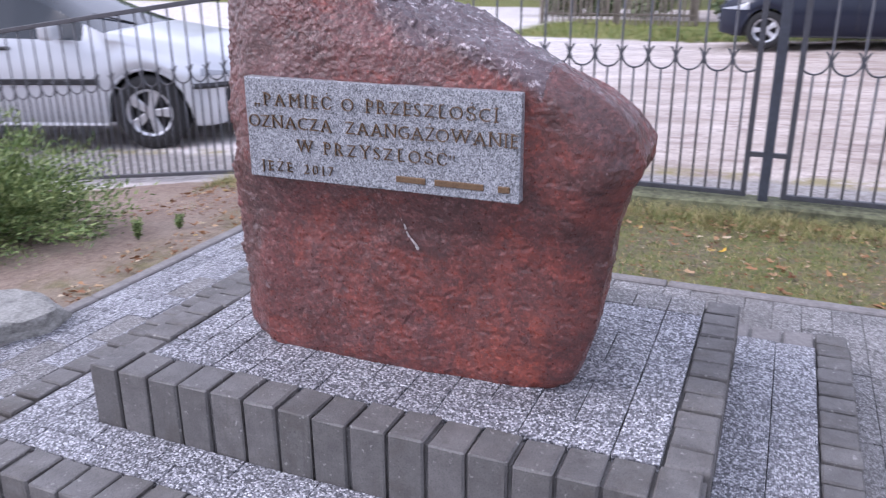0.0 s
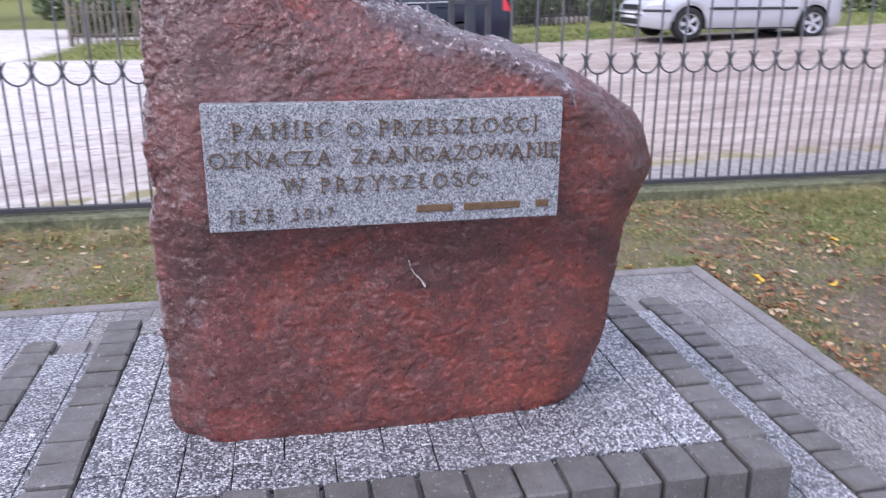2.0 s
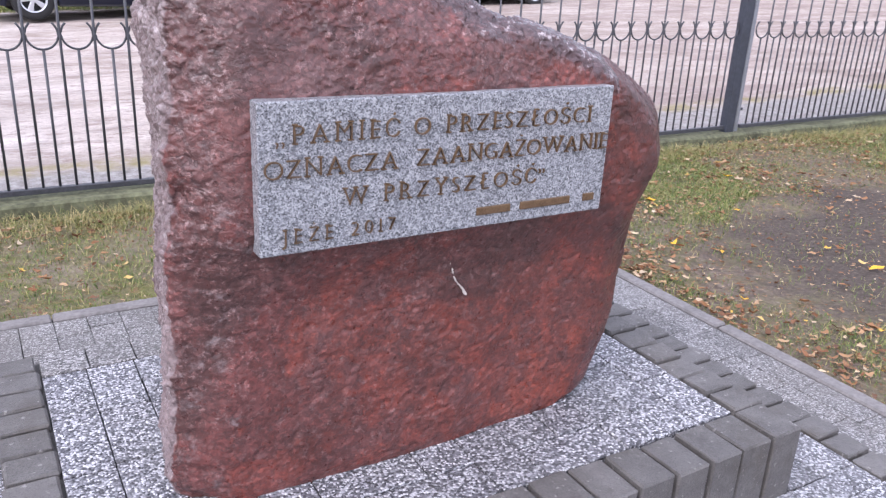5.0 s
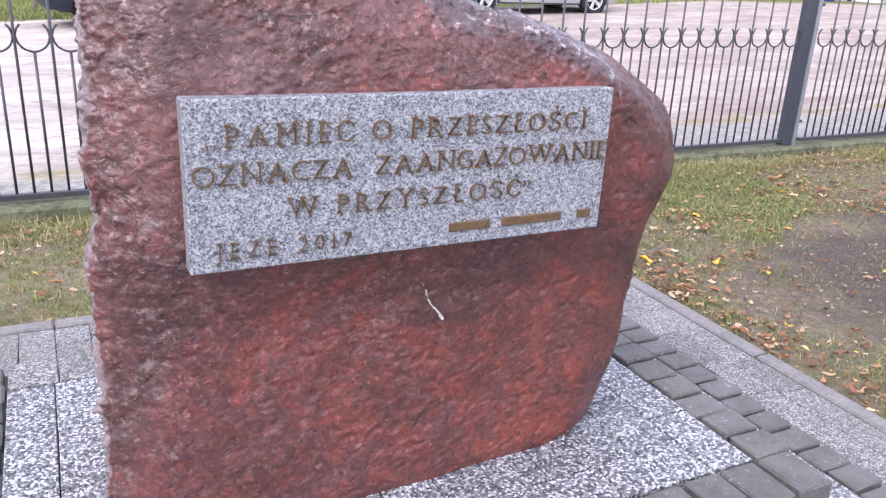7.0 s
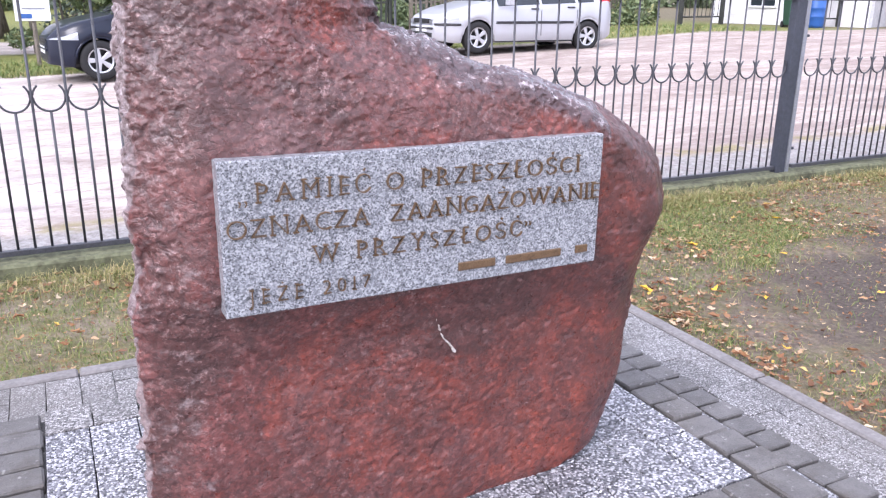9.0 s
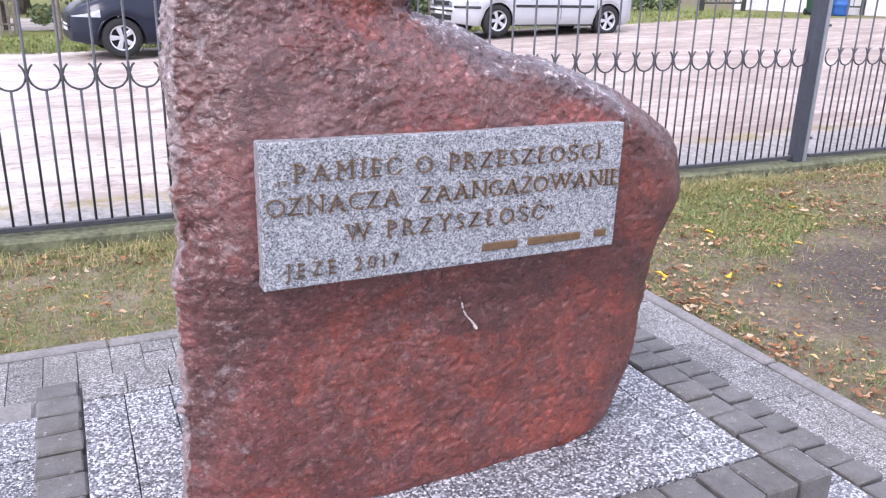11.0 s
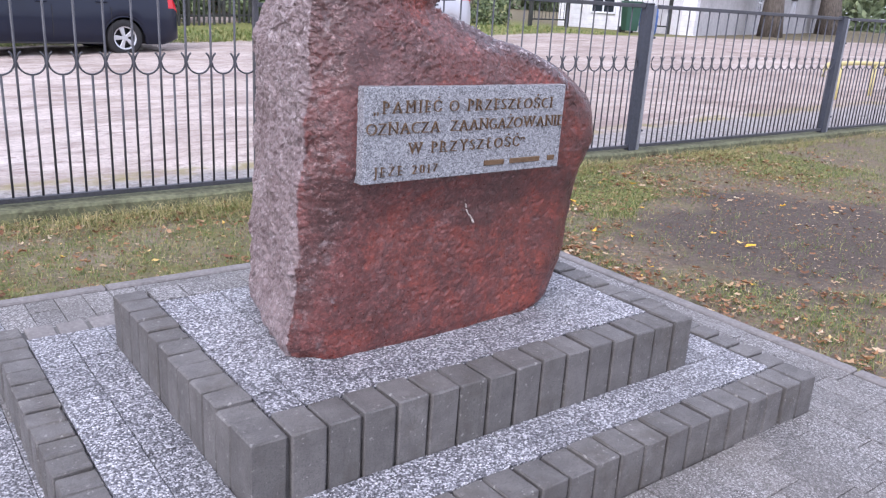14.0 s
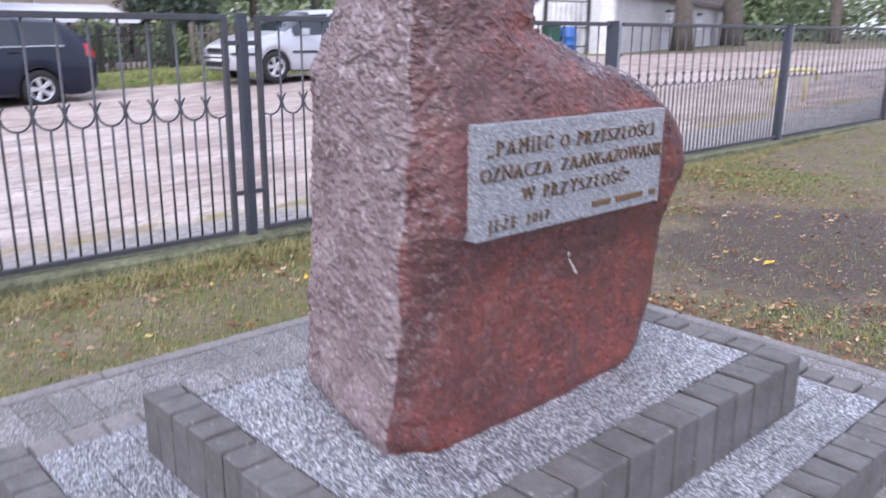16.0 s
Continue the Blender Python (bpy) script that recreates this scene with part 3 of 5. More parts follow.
    du, dv = np.roll(p, -1, 1) - np.roll(p, 1, 1), np.gradient(p, axis=0)
    nrm = np.cross(du, dv)
    nrm /= np.linalg.norm(nrm, axis=2, keepdims=True) + 1e-9
    h, w = p.shape[:2]
    out = p.copy()
    for j in range(h):
        for i in range(w):
            v, n = Vector(p[j, i]), nrm[j, i]
            flat = max(0.0, min(1.0, (-n[1] - 0.55) / 0.35))
            big = 0.012 * noise.noise(v * 5.0) + 0.008 * noise.noise(v * 11.0)
            s = Vector((v.x, v.y, v.z * 1.15))
            if n[1] > 0.8:
                out[j, i] = p[j, i] + n * (1.1 * big + 0.011 * facets(s, 0.075))
                continue
            f1, f2, f3 = facets(s, 0.085), facets(s + Vector((3, 1, 2)), 0.030), grains(s + Vector((7, 5, 1)), 0.0125)
            chop = noise.noise(v * 55.0) + 0.6 * noise.noise(v * 120.0)
            west = max(0.0, min(1.0, (0.05 - v.x) / 0.4))
            some = 0.15 + 0.2 * west + (0.5 + 0.4 * west) * max(0.0, min(1.0, 0.45 + 1.6 * noise.noise(v * 6.5 + Vector((2, 9, 4))) + 1.2 * noise.noise(v * 15.0)))
            crest = max(0.0, min(1.0, (v.z - lerp(v.x, CREST_X, CREST_Z) + 0.11) / 0.08)) if v.x > -0.12 else 0.0
            some *= 1 - 0.6 * max(0.0, min(1.0, (v.x - 0.05) / 0.3))
            some += 1.5 * crest * (1 if v.x < 0.3 else max(0.0, 1 - (v.x - 0.3) / 0.1))
            soft = 0.8 - 0.45 * max(0.0, min(1.0, (v.x - 0.05) / 0.25))
            some *= 0.5 + 0.5 * max(0.0, min(1.0, (v.z - 0.7) / 0.3))
            pit = max(0.0, min(1.0, (noise.noise(s * 44.0 + Vector((5, 1, 3))) - 0.30) / 0.12))
            d = flat * (0.6 * big + 0.0028 * f1 - 0.0020 * pit + some * (0.0026 * f2 + 0.0022 * f3 + 0.0028 * chop)) + (1 - flat) * (1.2 * big + soft * (0.014 * f1 + 0.0110 * f2 + 0.0065 * f3 + 0.0045 * chop))
            out[j, i] = p[j, i] + n * d
    verts = out.reshape(-1, 3)
    faces = [(j * w + i, j * w + (i + 1) % w, (j + 1) * w + (i + 1) % w, (j + 1) * w + i) for j in range(h - 1) for i in range(w)]
    broken, brows = [], []
    for v, n in zip(p.reshape(-1, 3), nrm.reshape(-1, 3)):
        ragged = noise.noise(Vector(v) * 7) + 0.8 * noise.noise(Vector(v) * 19)
        side = max(0.0, min(1.0, (0.74 + n[1]) / 0.55 + (0.8 * ragged if -0.97 < n[1] < -0.1 else 0)))
        rim = max(0.0, min(0.45, (v[2] - 1.32) / 0.1)) if v[0] < -0.1 else 0.0
        west = max(0.0, min(0.34, (-0.36 - v[0]) / 0.3 + 0.35 * ragged)) if v[0] < -0.34 else 0.0
        if v[0] > 0.15:
            side *= 0.35
        broken.append(max(side, rim, west))
        brows.append(max(0.0, min(1.0, (v[2] - lerp(v[0], CREST_X, CREST_Z) + 0.10) / 0.10)) if -0.1 < v[0] < 0.33 else 0.0)
    me = raw("boulder", verts, faces, True)
    me.attributes.new("broken", "FLOAT", "POINT").data.foreach_set("value", broken)
    me.attributes.new("brow", "FLOAT", "POINT").data.foreach_set("value", brows)
    me.materials.append(M_STONE)
    return place("boulder", me, None, parent)


PLAQUE_X, PLAQUE_Z, PLAQUE_W, PLAQUE_H, PLAQUE_Y = -0.351, 0.822, 0.645, 0.226, 0.222


# the plaque hangs a hair askew: turned a degree from the steps and dropping to one side
PLAQUE_MID = Vector((PLAQUE_X + PLAQUE_W / 2, PLAQUE_Y, PLAQUE_Z + PLAQUE_H / 2))
PLAQUE_TURN = Matrix.Translation(PLAQUE_MID) @ pose(0, 0, -0.0015, 0, 0.4, 1.1) @ Matrix.Translation(-PLAQUE_MID)
SERIFS = {"P": "bl tl", "A": "bl br", "M": "bl br tl tr", "I": "bm tm", "E": "bl tl", "R": "bl br tl", "N": "bl tl tr", "W": "tl tm tr", "Y": "bm tl tr", "J": "tr", "1": "bm", "Ł": "bm tm"}


def letter_mesh(ch, high, deep):
    c = bpy.data.curves.new("letter", "FONT")
    c.body, c.size, c.extrude, c.offset = ch, high / 0.72, deep, -0.001
    c.resolution_u = 4
    ob = new("tmp_letter", c)
    me = bpy.data.meshes.new_from_object(ob.evaluated_get(bpy.context.evaluated_depsgraph_get()))
    bpy.data.objects.remove(ob)
    bpy.data.curves.remove(c)
    bm = bmesh.new()
    bm.from_mesh(me)
    xs = [v.co.x for v in bm.verts]
    at = {"l": min(xs) + 0.06 * high, "m": (min(xs) + max(xs)) / 2, "r": max(xs) - 0.06 * high}
    for k in SERIFS.get(ch, "").split():
        own = box(0.27 * high, 0.065 * high, 2 * deep, 0, (at[k[1]], 0.033 * high if k[0] == "b" else 0.967 * high, -deep))
        bm = join(bm, own)
    bm.to_mesh(me)
    bm.free()
    return me


def write(word, x0, x1, base, high, parent, made={}):
    """Sets bronze letters between x0 and x1 along a line of the plaque."""
    meshes = []
    for ch in word:
        if (ch, high) not in made:
            made[ch, high] = letter_mesh(ch, high, 0.0028)
        meshes.append(made[ch, high])
    spans = []
    for me in meshes:
        xs = [v.co.x for v in me.vertices]
        spans.append((min(xs), max(xs)))
    wide = sum(b - a for a, b in spans)
    gap = (x1 - x0 - wide) / max(1, len(word) - 1)
    squeeze = 1.0
    if gap < 0.0035 and len(word) > 1:
        gap = 0.0035
        squeeze = (x1 - x0 - gap * (len(word) - 1)) / wide
    at = x0
    for me, (a, b) in zip(meshes, spans):
        m = Matrix.Translation((PLAQUE_X + at - a * squeeze, PLAQUE_Y - 0.002, PLAQUE_Z + base)) @ pose(0, 0, 0, 90) @ Matrix.Diagonal((squeeze, 1, 1, 1))
        place("letter", me, M_BRONZE, parent, m)
        at += (b - a) * squeeze + gap


def build_memorial():
    stone = thing("memorial_stone", "broken red granite boulder with a lower shoulder, bearing a grey plaque", "memorial")
    build_boulder(stone)
    plaque = part("plaque", box(PLAQUE_W, 0.06, PLAQUE_H, 0.003, (PLAQUE_X + PLAQUE_W / 2, PLAQUE_Y + 0.03, PLAQUE_Z), seg=2), M_PLAQUE, stone, "speckled grey granite plaque with bronze letters", PLAQUE_TURN)
    for word, x0, x1, base, high in (
        ("„", 0.026, 0.041, 0.165, 0.029), ("PAMIEĆ", 0.050, 0.220, 0.165, 0.029), ("O", 0.246, 0.275, 0.165, 0.029), ("PRZESZŁOŚCI", 0.303, 0.597, 0.165, 0.029),
        ("OZNACZA", 0.008, 0.219, 0.116, 0.029), ("ZAANGAŻOWANIE", 0.253, 0.640, 0.116, 0.029),
        ("W", 0.128, 0.157, 0.066, 0.028), ("PRZYSZŁOŚĆ", 0.197, 0.488, 0.066, 0.028), ("”", 0.494, 0.503, 0.066, 0.026),
        ("JEŻE", 0.033, 0.113, 0.017, 0.023), ("2017", 0.144, 0.218, 0.017, 0.023),
    ):
        write(word, x0, x1, base, high, plaque)
    for x0, x1 in ((0.371, 0.439), (0.460, 0.569), (0.600, 0.625)):
        part("lettering_bar", box(x1 - x0, 0.005, 0.0135, 0.001, (PLAQUE_X + (x0 + x1) / 2, PLAQUE_Y - 0.001, PLAQUE_Z + 0.021)), M_BRONZE, plaque)
    # a white chip running down the face under the plaque
    bm = None
    rnd = random.Random(4)
    for k in range(26):
        t = k / 25
        if k in (4, 5, 6, 11, 12, 17):
            continue
        x, z = 0.000 + 0.034 * t + 0.014 * max(0.0, t - 0.55) + 0.002 * math.sin(9 * t) + rnd.uniform(-0.001, 0.001), 0.748 - 0.074 * t
        own = bmesh.new()
        bmesh.ops.create_icosphere(own, subdivisions=1, radius=1.0)
        bmesh.ops.scale(own, vec=(0.0010 + 0.0026 * max(0.0, t - 0.35) * rnd.uniform(0.4, 1.3), 0.009, 0.0028 + 0.0022 * rnd.random()), verts=own.verts)
        bmesh.ops.rotate(own, cent=(0, 0, 0), matrix=Matrix.Rotation(-0.5 + rnd.uniform(-0.3, 0.3), 3, "Y"), verts=own.verts)
        bmesh.ops.translate(own, vec=(x, 0.279, z), verts=own.verts)
        bm = join(bm, own)
    part("vein", bm, M_VEIN, stone, "thin white quartz vein")


build_memorial()


# ---- stepped plinth and paving ----
def block_mesh(wide, deep, high, seed, groove):
    """An upright edging block: a body with a lower, set-back rib on one side that leaves a groove to its neighbour."""
    r = random.Random(seed)
    bm = box(wide - groove, deep, high, 0.004, (-groove / 2, 0, 0))
    for v in bm.verts:
        v.co += Vector((r.uniform(-1, 1), r.uniform(-1, 1), r.uniform(-1, 1))) * 0.0016
    box(groove + 0.001, deep - 0.024, high - 0.011, 0, (wide / 2 - groove / 2 - 0.0005, 0, 0), bm)
    return mesh_of("edging_block", bm)


BLOCKS = [block_mesh(0.0895, 0.108, 0.22, s, 0.0078) for s in range(5)]
NARROW = [block_mesh(0.0795, 0.088, 0.22, s + 9, 0.0072) for s in range(5)]
SLABS = {}


def slab_mesh(w, l):
    key = (round(w, 3), round(l, 3))
    if key not in SLABS:
        SLABS[key] = mesh_of("paving_slab", box(key[0] - 0.0022, key[1] - 0.0022, 0.05, 0.0016))
    return SLABS[key]


rb = random.Random(11)


def block_row(parent, x0, y0, x1, y1, count, z, inward, kind=None, mat=None):
    """count upright blocks from one end to the other, their outer faces on the line."""
    run = Vector((x1 - x0, y1 - y0, 0)) / count
    turn = math.degrees(math.atan2(run.y, run.x))
    for k in range(count):
        p = Vector((x0, y0, 0)) + run * (k + 0.5) + Vector(inward) * ((0.043 if kind else 0.054) + rb.uniform(-0.002, 0.002))
        m = pose(p.x, p.y, z - 0.22 + rb.uniform(-0.004, 0.003), rb.uniform(-0.5, 0.5), rb.uniform(-0.5, 0.5), turn + rb.uniform(-0.9, 0.9))
        place("edging_block", rb.choice(kind or BLOCKS), mat or M_EDGE, parent, m)


def slabs(parent, x0, y0, x1, y1, w, l, z, mat, jitter=0.0015, along="y", spare=None, stagger=True):
    """Paves a rectangle with slabs w across and l along; spare(x, y) leaves some out."""
    if along == "x":
        a0, a1, b0, b1 = y0, y1, x0, x1
    else:
        a0, a1, b0, b1 = x0, x1, y0, y1
    cols = max(1, round((a1 - a0) / w))
    w = (a1 - a0) / cols
    for c in range(cols):
        b = b0
        first = l * (rb.choice((0.35, 0.5, 0.65, 1.0)) if stagger else 1.0)
        while b < b1 - 0.012:
            step = min(first if b == b0 else l, b1 - b)
            if b1 - b - step < 0.03:
                step = b1 - b
            ca, cb = a0 + (c + 0.5) * w, b + step / 2
            x, y = (cb, ca) if along == "x" else (ca, cb)
            b += step
            if spare and spare(x, y):
                continue
            size = (step, w) if along == "x" else (w, step)
            # left of -0.98 most slabs take paler chippings, painting in the brighter light there
            place("paving_slab", slab_mesh(*size), M_WASH if x < -0.98 and rb.random() < 0.85 else mat, parent, pose(x, y, z - 0.05 + rb.uniform(-1, 1) * jitter, rb.uniform(-0.35, 0.35), rb.uniform(-0.35, 0.35), rb.uniform(-0.4, 0.4)))


def parquet(parent, x0, y0, x1, y1, z, mat, seed):
    """Covers a rectangle with slabs one by two cells, laid either way at random."""
    r = random.Random(seed)
    nx, ny = max(1, round((x1 - x0) / 0.1)), max(1, round((y1 - y0) / 0.1))
    w, l = (x1 - x0) / nx, (y1 - y0) / ny
    taken = set()
    for j in range(ny):
        for i in range(nx):
            if (i, j) in taken:
                continue
            ways = [(1, 1)]
            if i + 1 < nx and (i + 1, j) not in taken:
                ways += [(2, 1)] * 3
            if j + 1 < ny:
                ways += [(1, 2)] * 5
            di, dj = r.choice(ways)
            taken |= {(i + a, j + b) for a in range(di) for b in range(dj)}
            place("paving_slab", slab_mesh(w * di, l * dj), mat, parent, pose(x0 + (i + di / 2) * w, y0 + (j + dj / 2) * l, z - 0.05 + r.uniform(-1, 1) * 0.0018, r.uniform(-0.4, 0.4), r.uniform(-0.4, 0.4), r.uniform(-0.6, 0.6)))


UX, UB, LX, LF, LB = 0.725, 0.985, 1.035, -0.258, 1.24
M_JOINT = plain("joint_sand", (0.13, 0.125, 0.12), 0.95, scale=40)


def build_plinth():
    low = thing("lower_step", "low step edged with grey concrete blocks round washed slabs", "plinth", "plinth steps")
    part("core", box(2 * LX - 0.03, LB - LF - 0.03, Z_LOW - 0.02, 0, (0, (LF + LB) / 2, 0.0)), M_JOINT, low)
    block_row(low, -LX, LF, LX, LF, 23, Z_LOW, (0, 1, 0))
    block_row(low, -LX, LF + 0.112, -LX, LB, 17, Z_LOW, (1, 0, 0), NARROW)
    block_row(low, LX, LF + 0.112, LX, LB, 17, Z_LOW, (-1, 0, 0), NARROW)
    block_row(low, LX - 0.09, LB, -LX + 0.09, LB, 20, Z_LOW - 0.012, (0, -1, 0), None, M_KERB)
    slabs(low, -LX + 0.09, LF + 0.112, LX - 0.09, 0.0, 0.075, 0.2, Z_LOW - 0.004, M_WASH, along="x")
    slabs(low, -LX + 0.09, 0.0, -UX, LB - 0.112, 0.1, 0.2, Z_LOW - 0.004, M_WASH)
    slabs(low, UX, 0.0, LX - 0.09, LB - 0.112, 0.1, 0.2, Z_LOW - 0.004, M_WASH)
    slabs(low, -UX, UB, UX, LB - 0.112, 0.1, 0.2, Z_LOW - 0.004, M_WASH, along="x")
    up = thing("upper_step", "upper step edged with grey concrete blocks round washed slabs", "plinth", "plinth steps")
    part("core", box(2 * UX - 0.03, UB - 0.03, Z_TOP - 0.02 - 0.16, 0, (0, UB / 2, 0.16)), M_JOINT, up)
    block_row(up, -UX, 0, UX, 0, 16, Z_TOP, (0, 1, 0))
    block_row(up, -UX, 0.112, -UX, UB, 11, Z_TOP, (1, 0, 0), NARROW)
    block_row(up, UX, 0.112, UX, UB, 11, Z_TOP, (-1, 0, 0), NARROW)
    slabs(up, -UX + 0.092, UB - 0.112, UX - 0.092, UB, 0.1, 0.112, Z_TOP - 0.002, M_WORN, stagger=False)
    slabs(up, -UX + 0.092, 0.21, -UX + 0.18, UB - 0.112, 0.1, 0.2, Z_TOP - 0.004, M_WASH)
    slabs(up, -UX + 0.092, 0.112, -UX + 0.18, 0.21, 0.1, 0.1, Z_TOP - 0.004, M_WASH, stagger=False)
    parquet(up, -UX + 0.18, 0.112, UX - 0.092, UB - 0.112, Z_TOP - 0.004, M_WASH, 5)


def build_paving():
    pave = thing("paving", "pavement of washed grey chipping slabs with sandy joints round the plinth", "pavement", kind="structure")
    part("bed", box(PAVE_R - PAVE_L, PAVE_B - PAVE_F, 0.3, 0, ((PAVE_L + PAVE_R) / 2, (PAVE_B + PAVE_F) / 2, Z_PAVE - 0.315)), M_JOINT, pave)
    hid = lambda x, y: abs(x) < LX - 0.06 and LF + 0.06 < y < LB - 0.06
    slabs(pave, PAVE_L + 0.06, -0.66, PAVE_R - 0.06, PAVE_B - 0.06, 0.1, 0.2, Z_PAVE, M_WORN, spare=hid)
    bm = bmesh.new()
    for i in range(30):
        for j in range(13):
            box(0.096, 0.196, 0.05, 0, (PAVE_L + 0.11 + i * 0.0985, -0.76 - j * 0.2, Z_PAVE - 0.05 + rb.uniform(-0.002, 0.002)), bm)
    ob = part("slab_field", bm, M_WORN, pave)
    tagged(ob, kind="stuff")
    for k in range(5):
        y = PAVE_B - 0.5 - k * 1.0
        for x in (PAVE_L + 0.028, PAVE_R - 0.028):
            part("kerb_stone", box(0.056, 0.992, 0.25, 0.006, (0, 0, 0)), M_KERB, pave, m=pose(x, y, Z_PAVE - 0.243, 0, 0, rb.uniform(-0.2, 0.2)))
    for k in range(3):
        part("kerb_stone", box(0.982, 0.056, 0.25, 0.006), M_KERB, pave, m=pose(PAVE_L + 0.058 + 0.4935 + k * 0.987, PAVE_B - 0.028, Z_PAVE - 0.243))


# ---- fence ----
ROD_LONG = mesh_of("rod", tube([(0, 0, 0.16), (0, 0, 1.262)], 0.0062, 6), True)
ROD_SHORT = mesh_of("rod", tube([(0, 0, 0.16), (0, 0, 0.765)], 0.0062, 6), True)
RING = mesh_of("scroll", tube([(0.0635 * math.cos(a), 0, 0.83 + 0.0635 * math.sin(a)) for a in np.radians(np.linspace(-228, 48, 22))], 0.0052, 6), True)


def fence_panel(x0, x1, stiles=(False, False), shear=0.0, drop=0.0):
    p = thing("railing", "anthracite steel railing with open scroll rings between the rods", "fence", "street railing panels")
    p.matrix_basis = pose(x0, FENCE_Y, drop)
    w = x1 - x0
    lean = -math.degrees(math.atan(shear))
    long = w / math.cos(math.atan(shear))
    for name, high, z in (("top_rail", 0.03, 1.252), ("bottom_rail", 0.026, 0.138)):
        part(name, box(long, 0.03, high, 0.003, (0, 0, 0)), M_FENCE, p, m=pose(w / 2, 0, z + shear * w / 2, 0, lean, 0))
    for on, x in zip(stiles, (0.014, w - 0.014)):
        if on:
            part("stile", box(0.028, 0.032, 1.14, 0.003, (x, 0, 0.142 + shear * x)), M_FENCE, p)
    pairs = max(1, round(w / 0.139))
    step = w / pairs
    for k in range(pairs):
        if k:
            place("rod", ROD_LONG, M_FENCE, p, pose(k * step, 0, shear * k * step))
        place("rod", ROD_SHORT, M_FENCE, p, pose((k + 0.5) * step, 0, shear * (k + 0.5) * step))
        place("scroll", RING, M_FENCE, p, pose((k + 0.5) * step, 0, shear * (k + 0.5) * step))
    return p


def fence_post(x, z=0.08):
    p = thing("fence_post", "blue-grey square steel fence post with a zinc channel beside it", "fence post", "street railing posts", pose(x, FENCE_Y, z))
    part("post", box(0.085, 0.06, 1.2, 0.004, (-0.045, 0, 0)), M_POST, p)
    part("channel", box(0.035, 0.04, 1.185, 0.003, (0.03, 0, 0.005)), M_ZINC, p, "pale zinc channel")
    part("post_cap", box(0.09, 0.065, 0.012, 0.003, (-0.045, 0, 1.2)), M_POST, p)
    for h in (0.2, 0.95):
        part("bolt", disc(0.009, 0.03, 10, at=(0.055, -0.01, h)), M_POST, p)
    return p


def gate_post(x, z, low=0.28, high=1.06, long=1.22):
    p = thing("gate_post", "slim dark steel post tied to the panels on both sides", "fence post", "street railing gate posts", pose(x, FENCE_Y, z))
    part("post", box(0.05, 0.05, long, 0.004), M_POST, p)
    part("tie_bar", box(0.19, 0.024, 0.024, 0.002, (0, -0.01, low)), M_FENCE, p)
    part("tie_bar", box(0.19, 0.024, 0.024, 0.002, (0, -0.01, high)), M_FENCE, p)
    return p


def build_fence():
    fence_panel(-2.11, 0.645, (True, True))
    fence_panel(0.81, 3.90, (True, False))
    fence_panel(4.065, 6.92)
    fence_panel(7.07, 9.92)
    fence_panel(10.07, 12.92)
    fence_panel(13.07, 15.92)
    fence_panel(16.07, 18.92)
    fence_panel(-5.2, -2.31, (False, True), 0.13, -0.525)
    fence_panel(-8.2, -5.25, (False, False), 0.04, -0.65)
    gate_post(0.728, 0.07)
    gate_post(-2.21, -0.06, 0.25, 0.88, 1.34)
    for x in (3.985, 6.995, 9.995, 12.995, 15.995):
        fence_post(x)
    base = box(21.3, 0.2, 0.5, 0.012, (8.5, FENCE_Y + 0.005, -0.378))
    bmesh.ops.subdivide_edges(base, edges=[e for e in base.edges if e.calc_length() > 5], cuts=80)
    for v in base.verts:
        v.co += Vector((0, noise.noise(v.co * 2.3), noise.noise(v.co * 3.1))) * 0.008
    tagged(part("fence_base", base, M_PLINTH, None), "low mossy concrete kerb carrying the railing", "fence base", kind="structure")


build_fence()


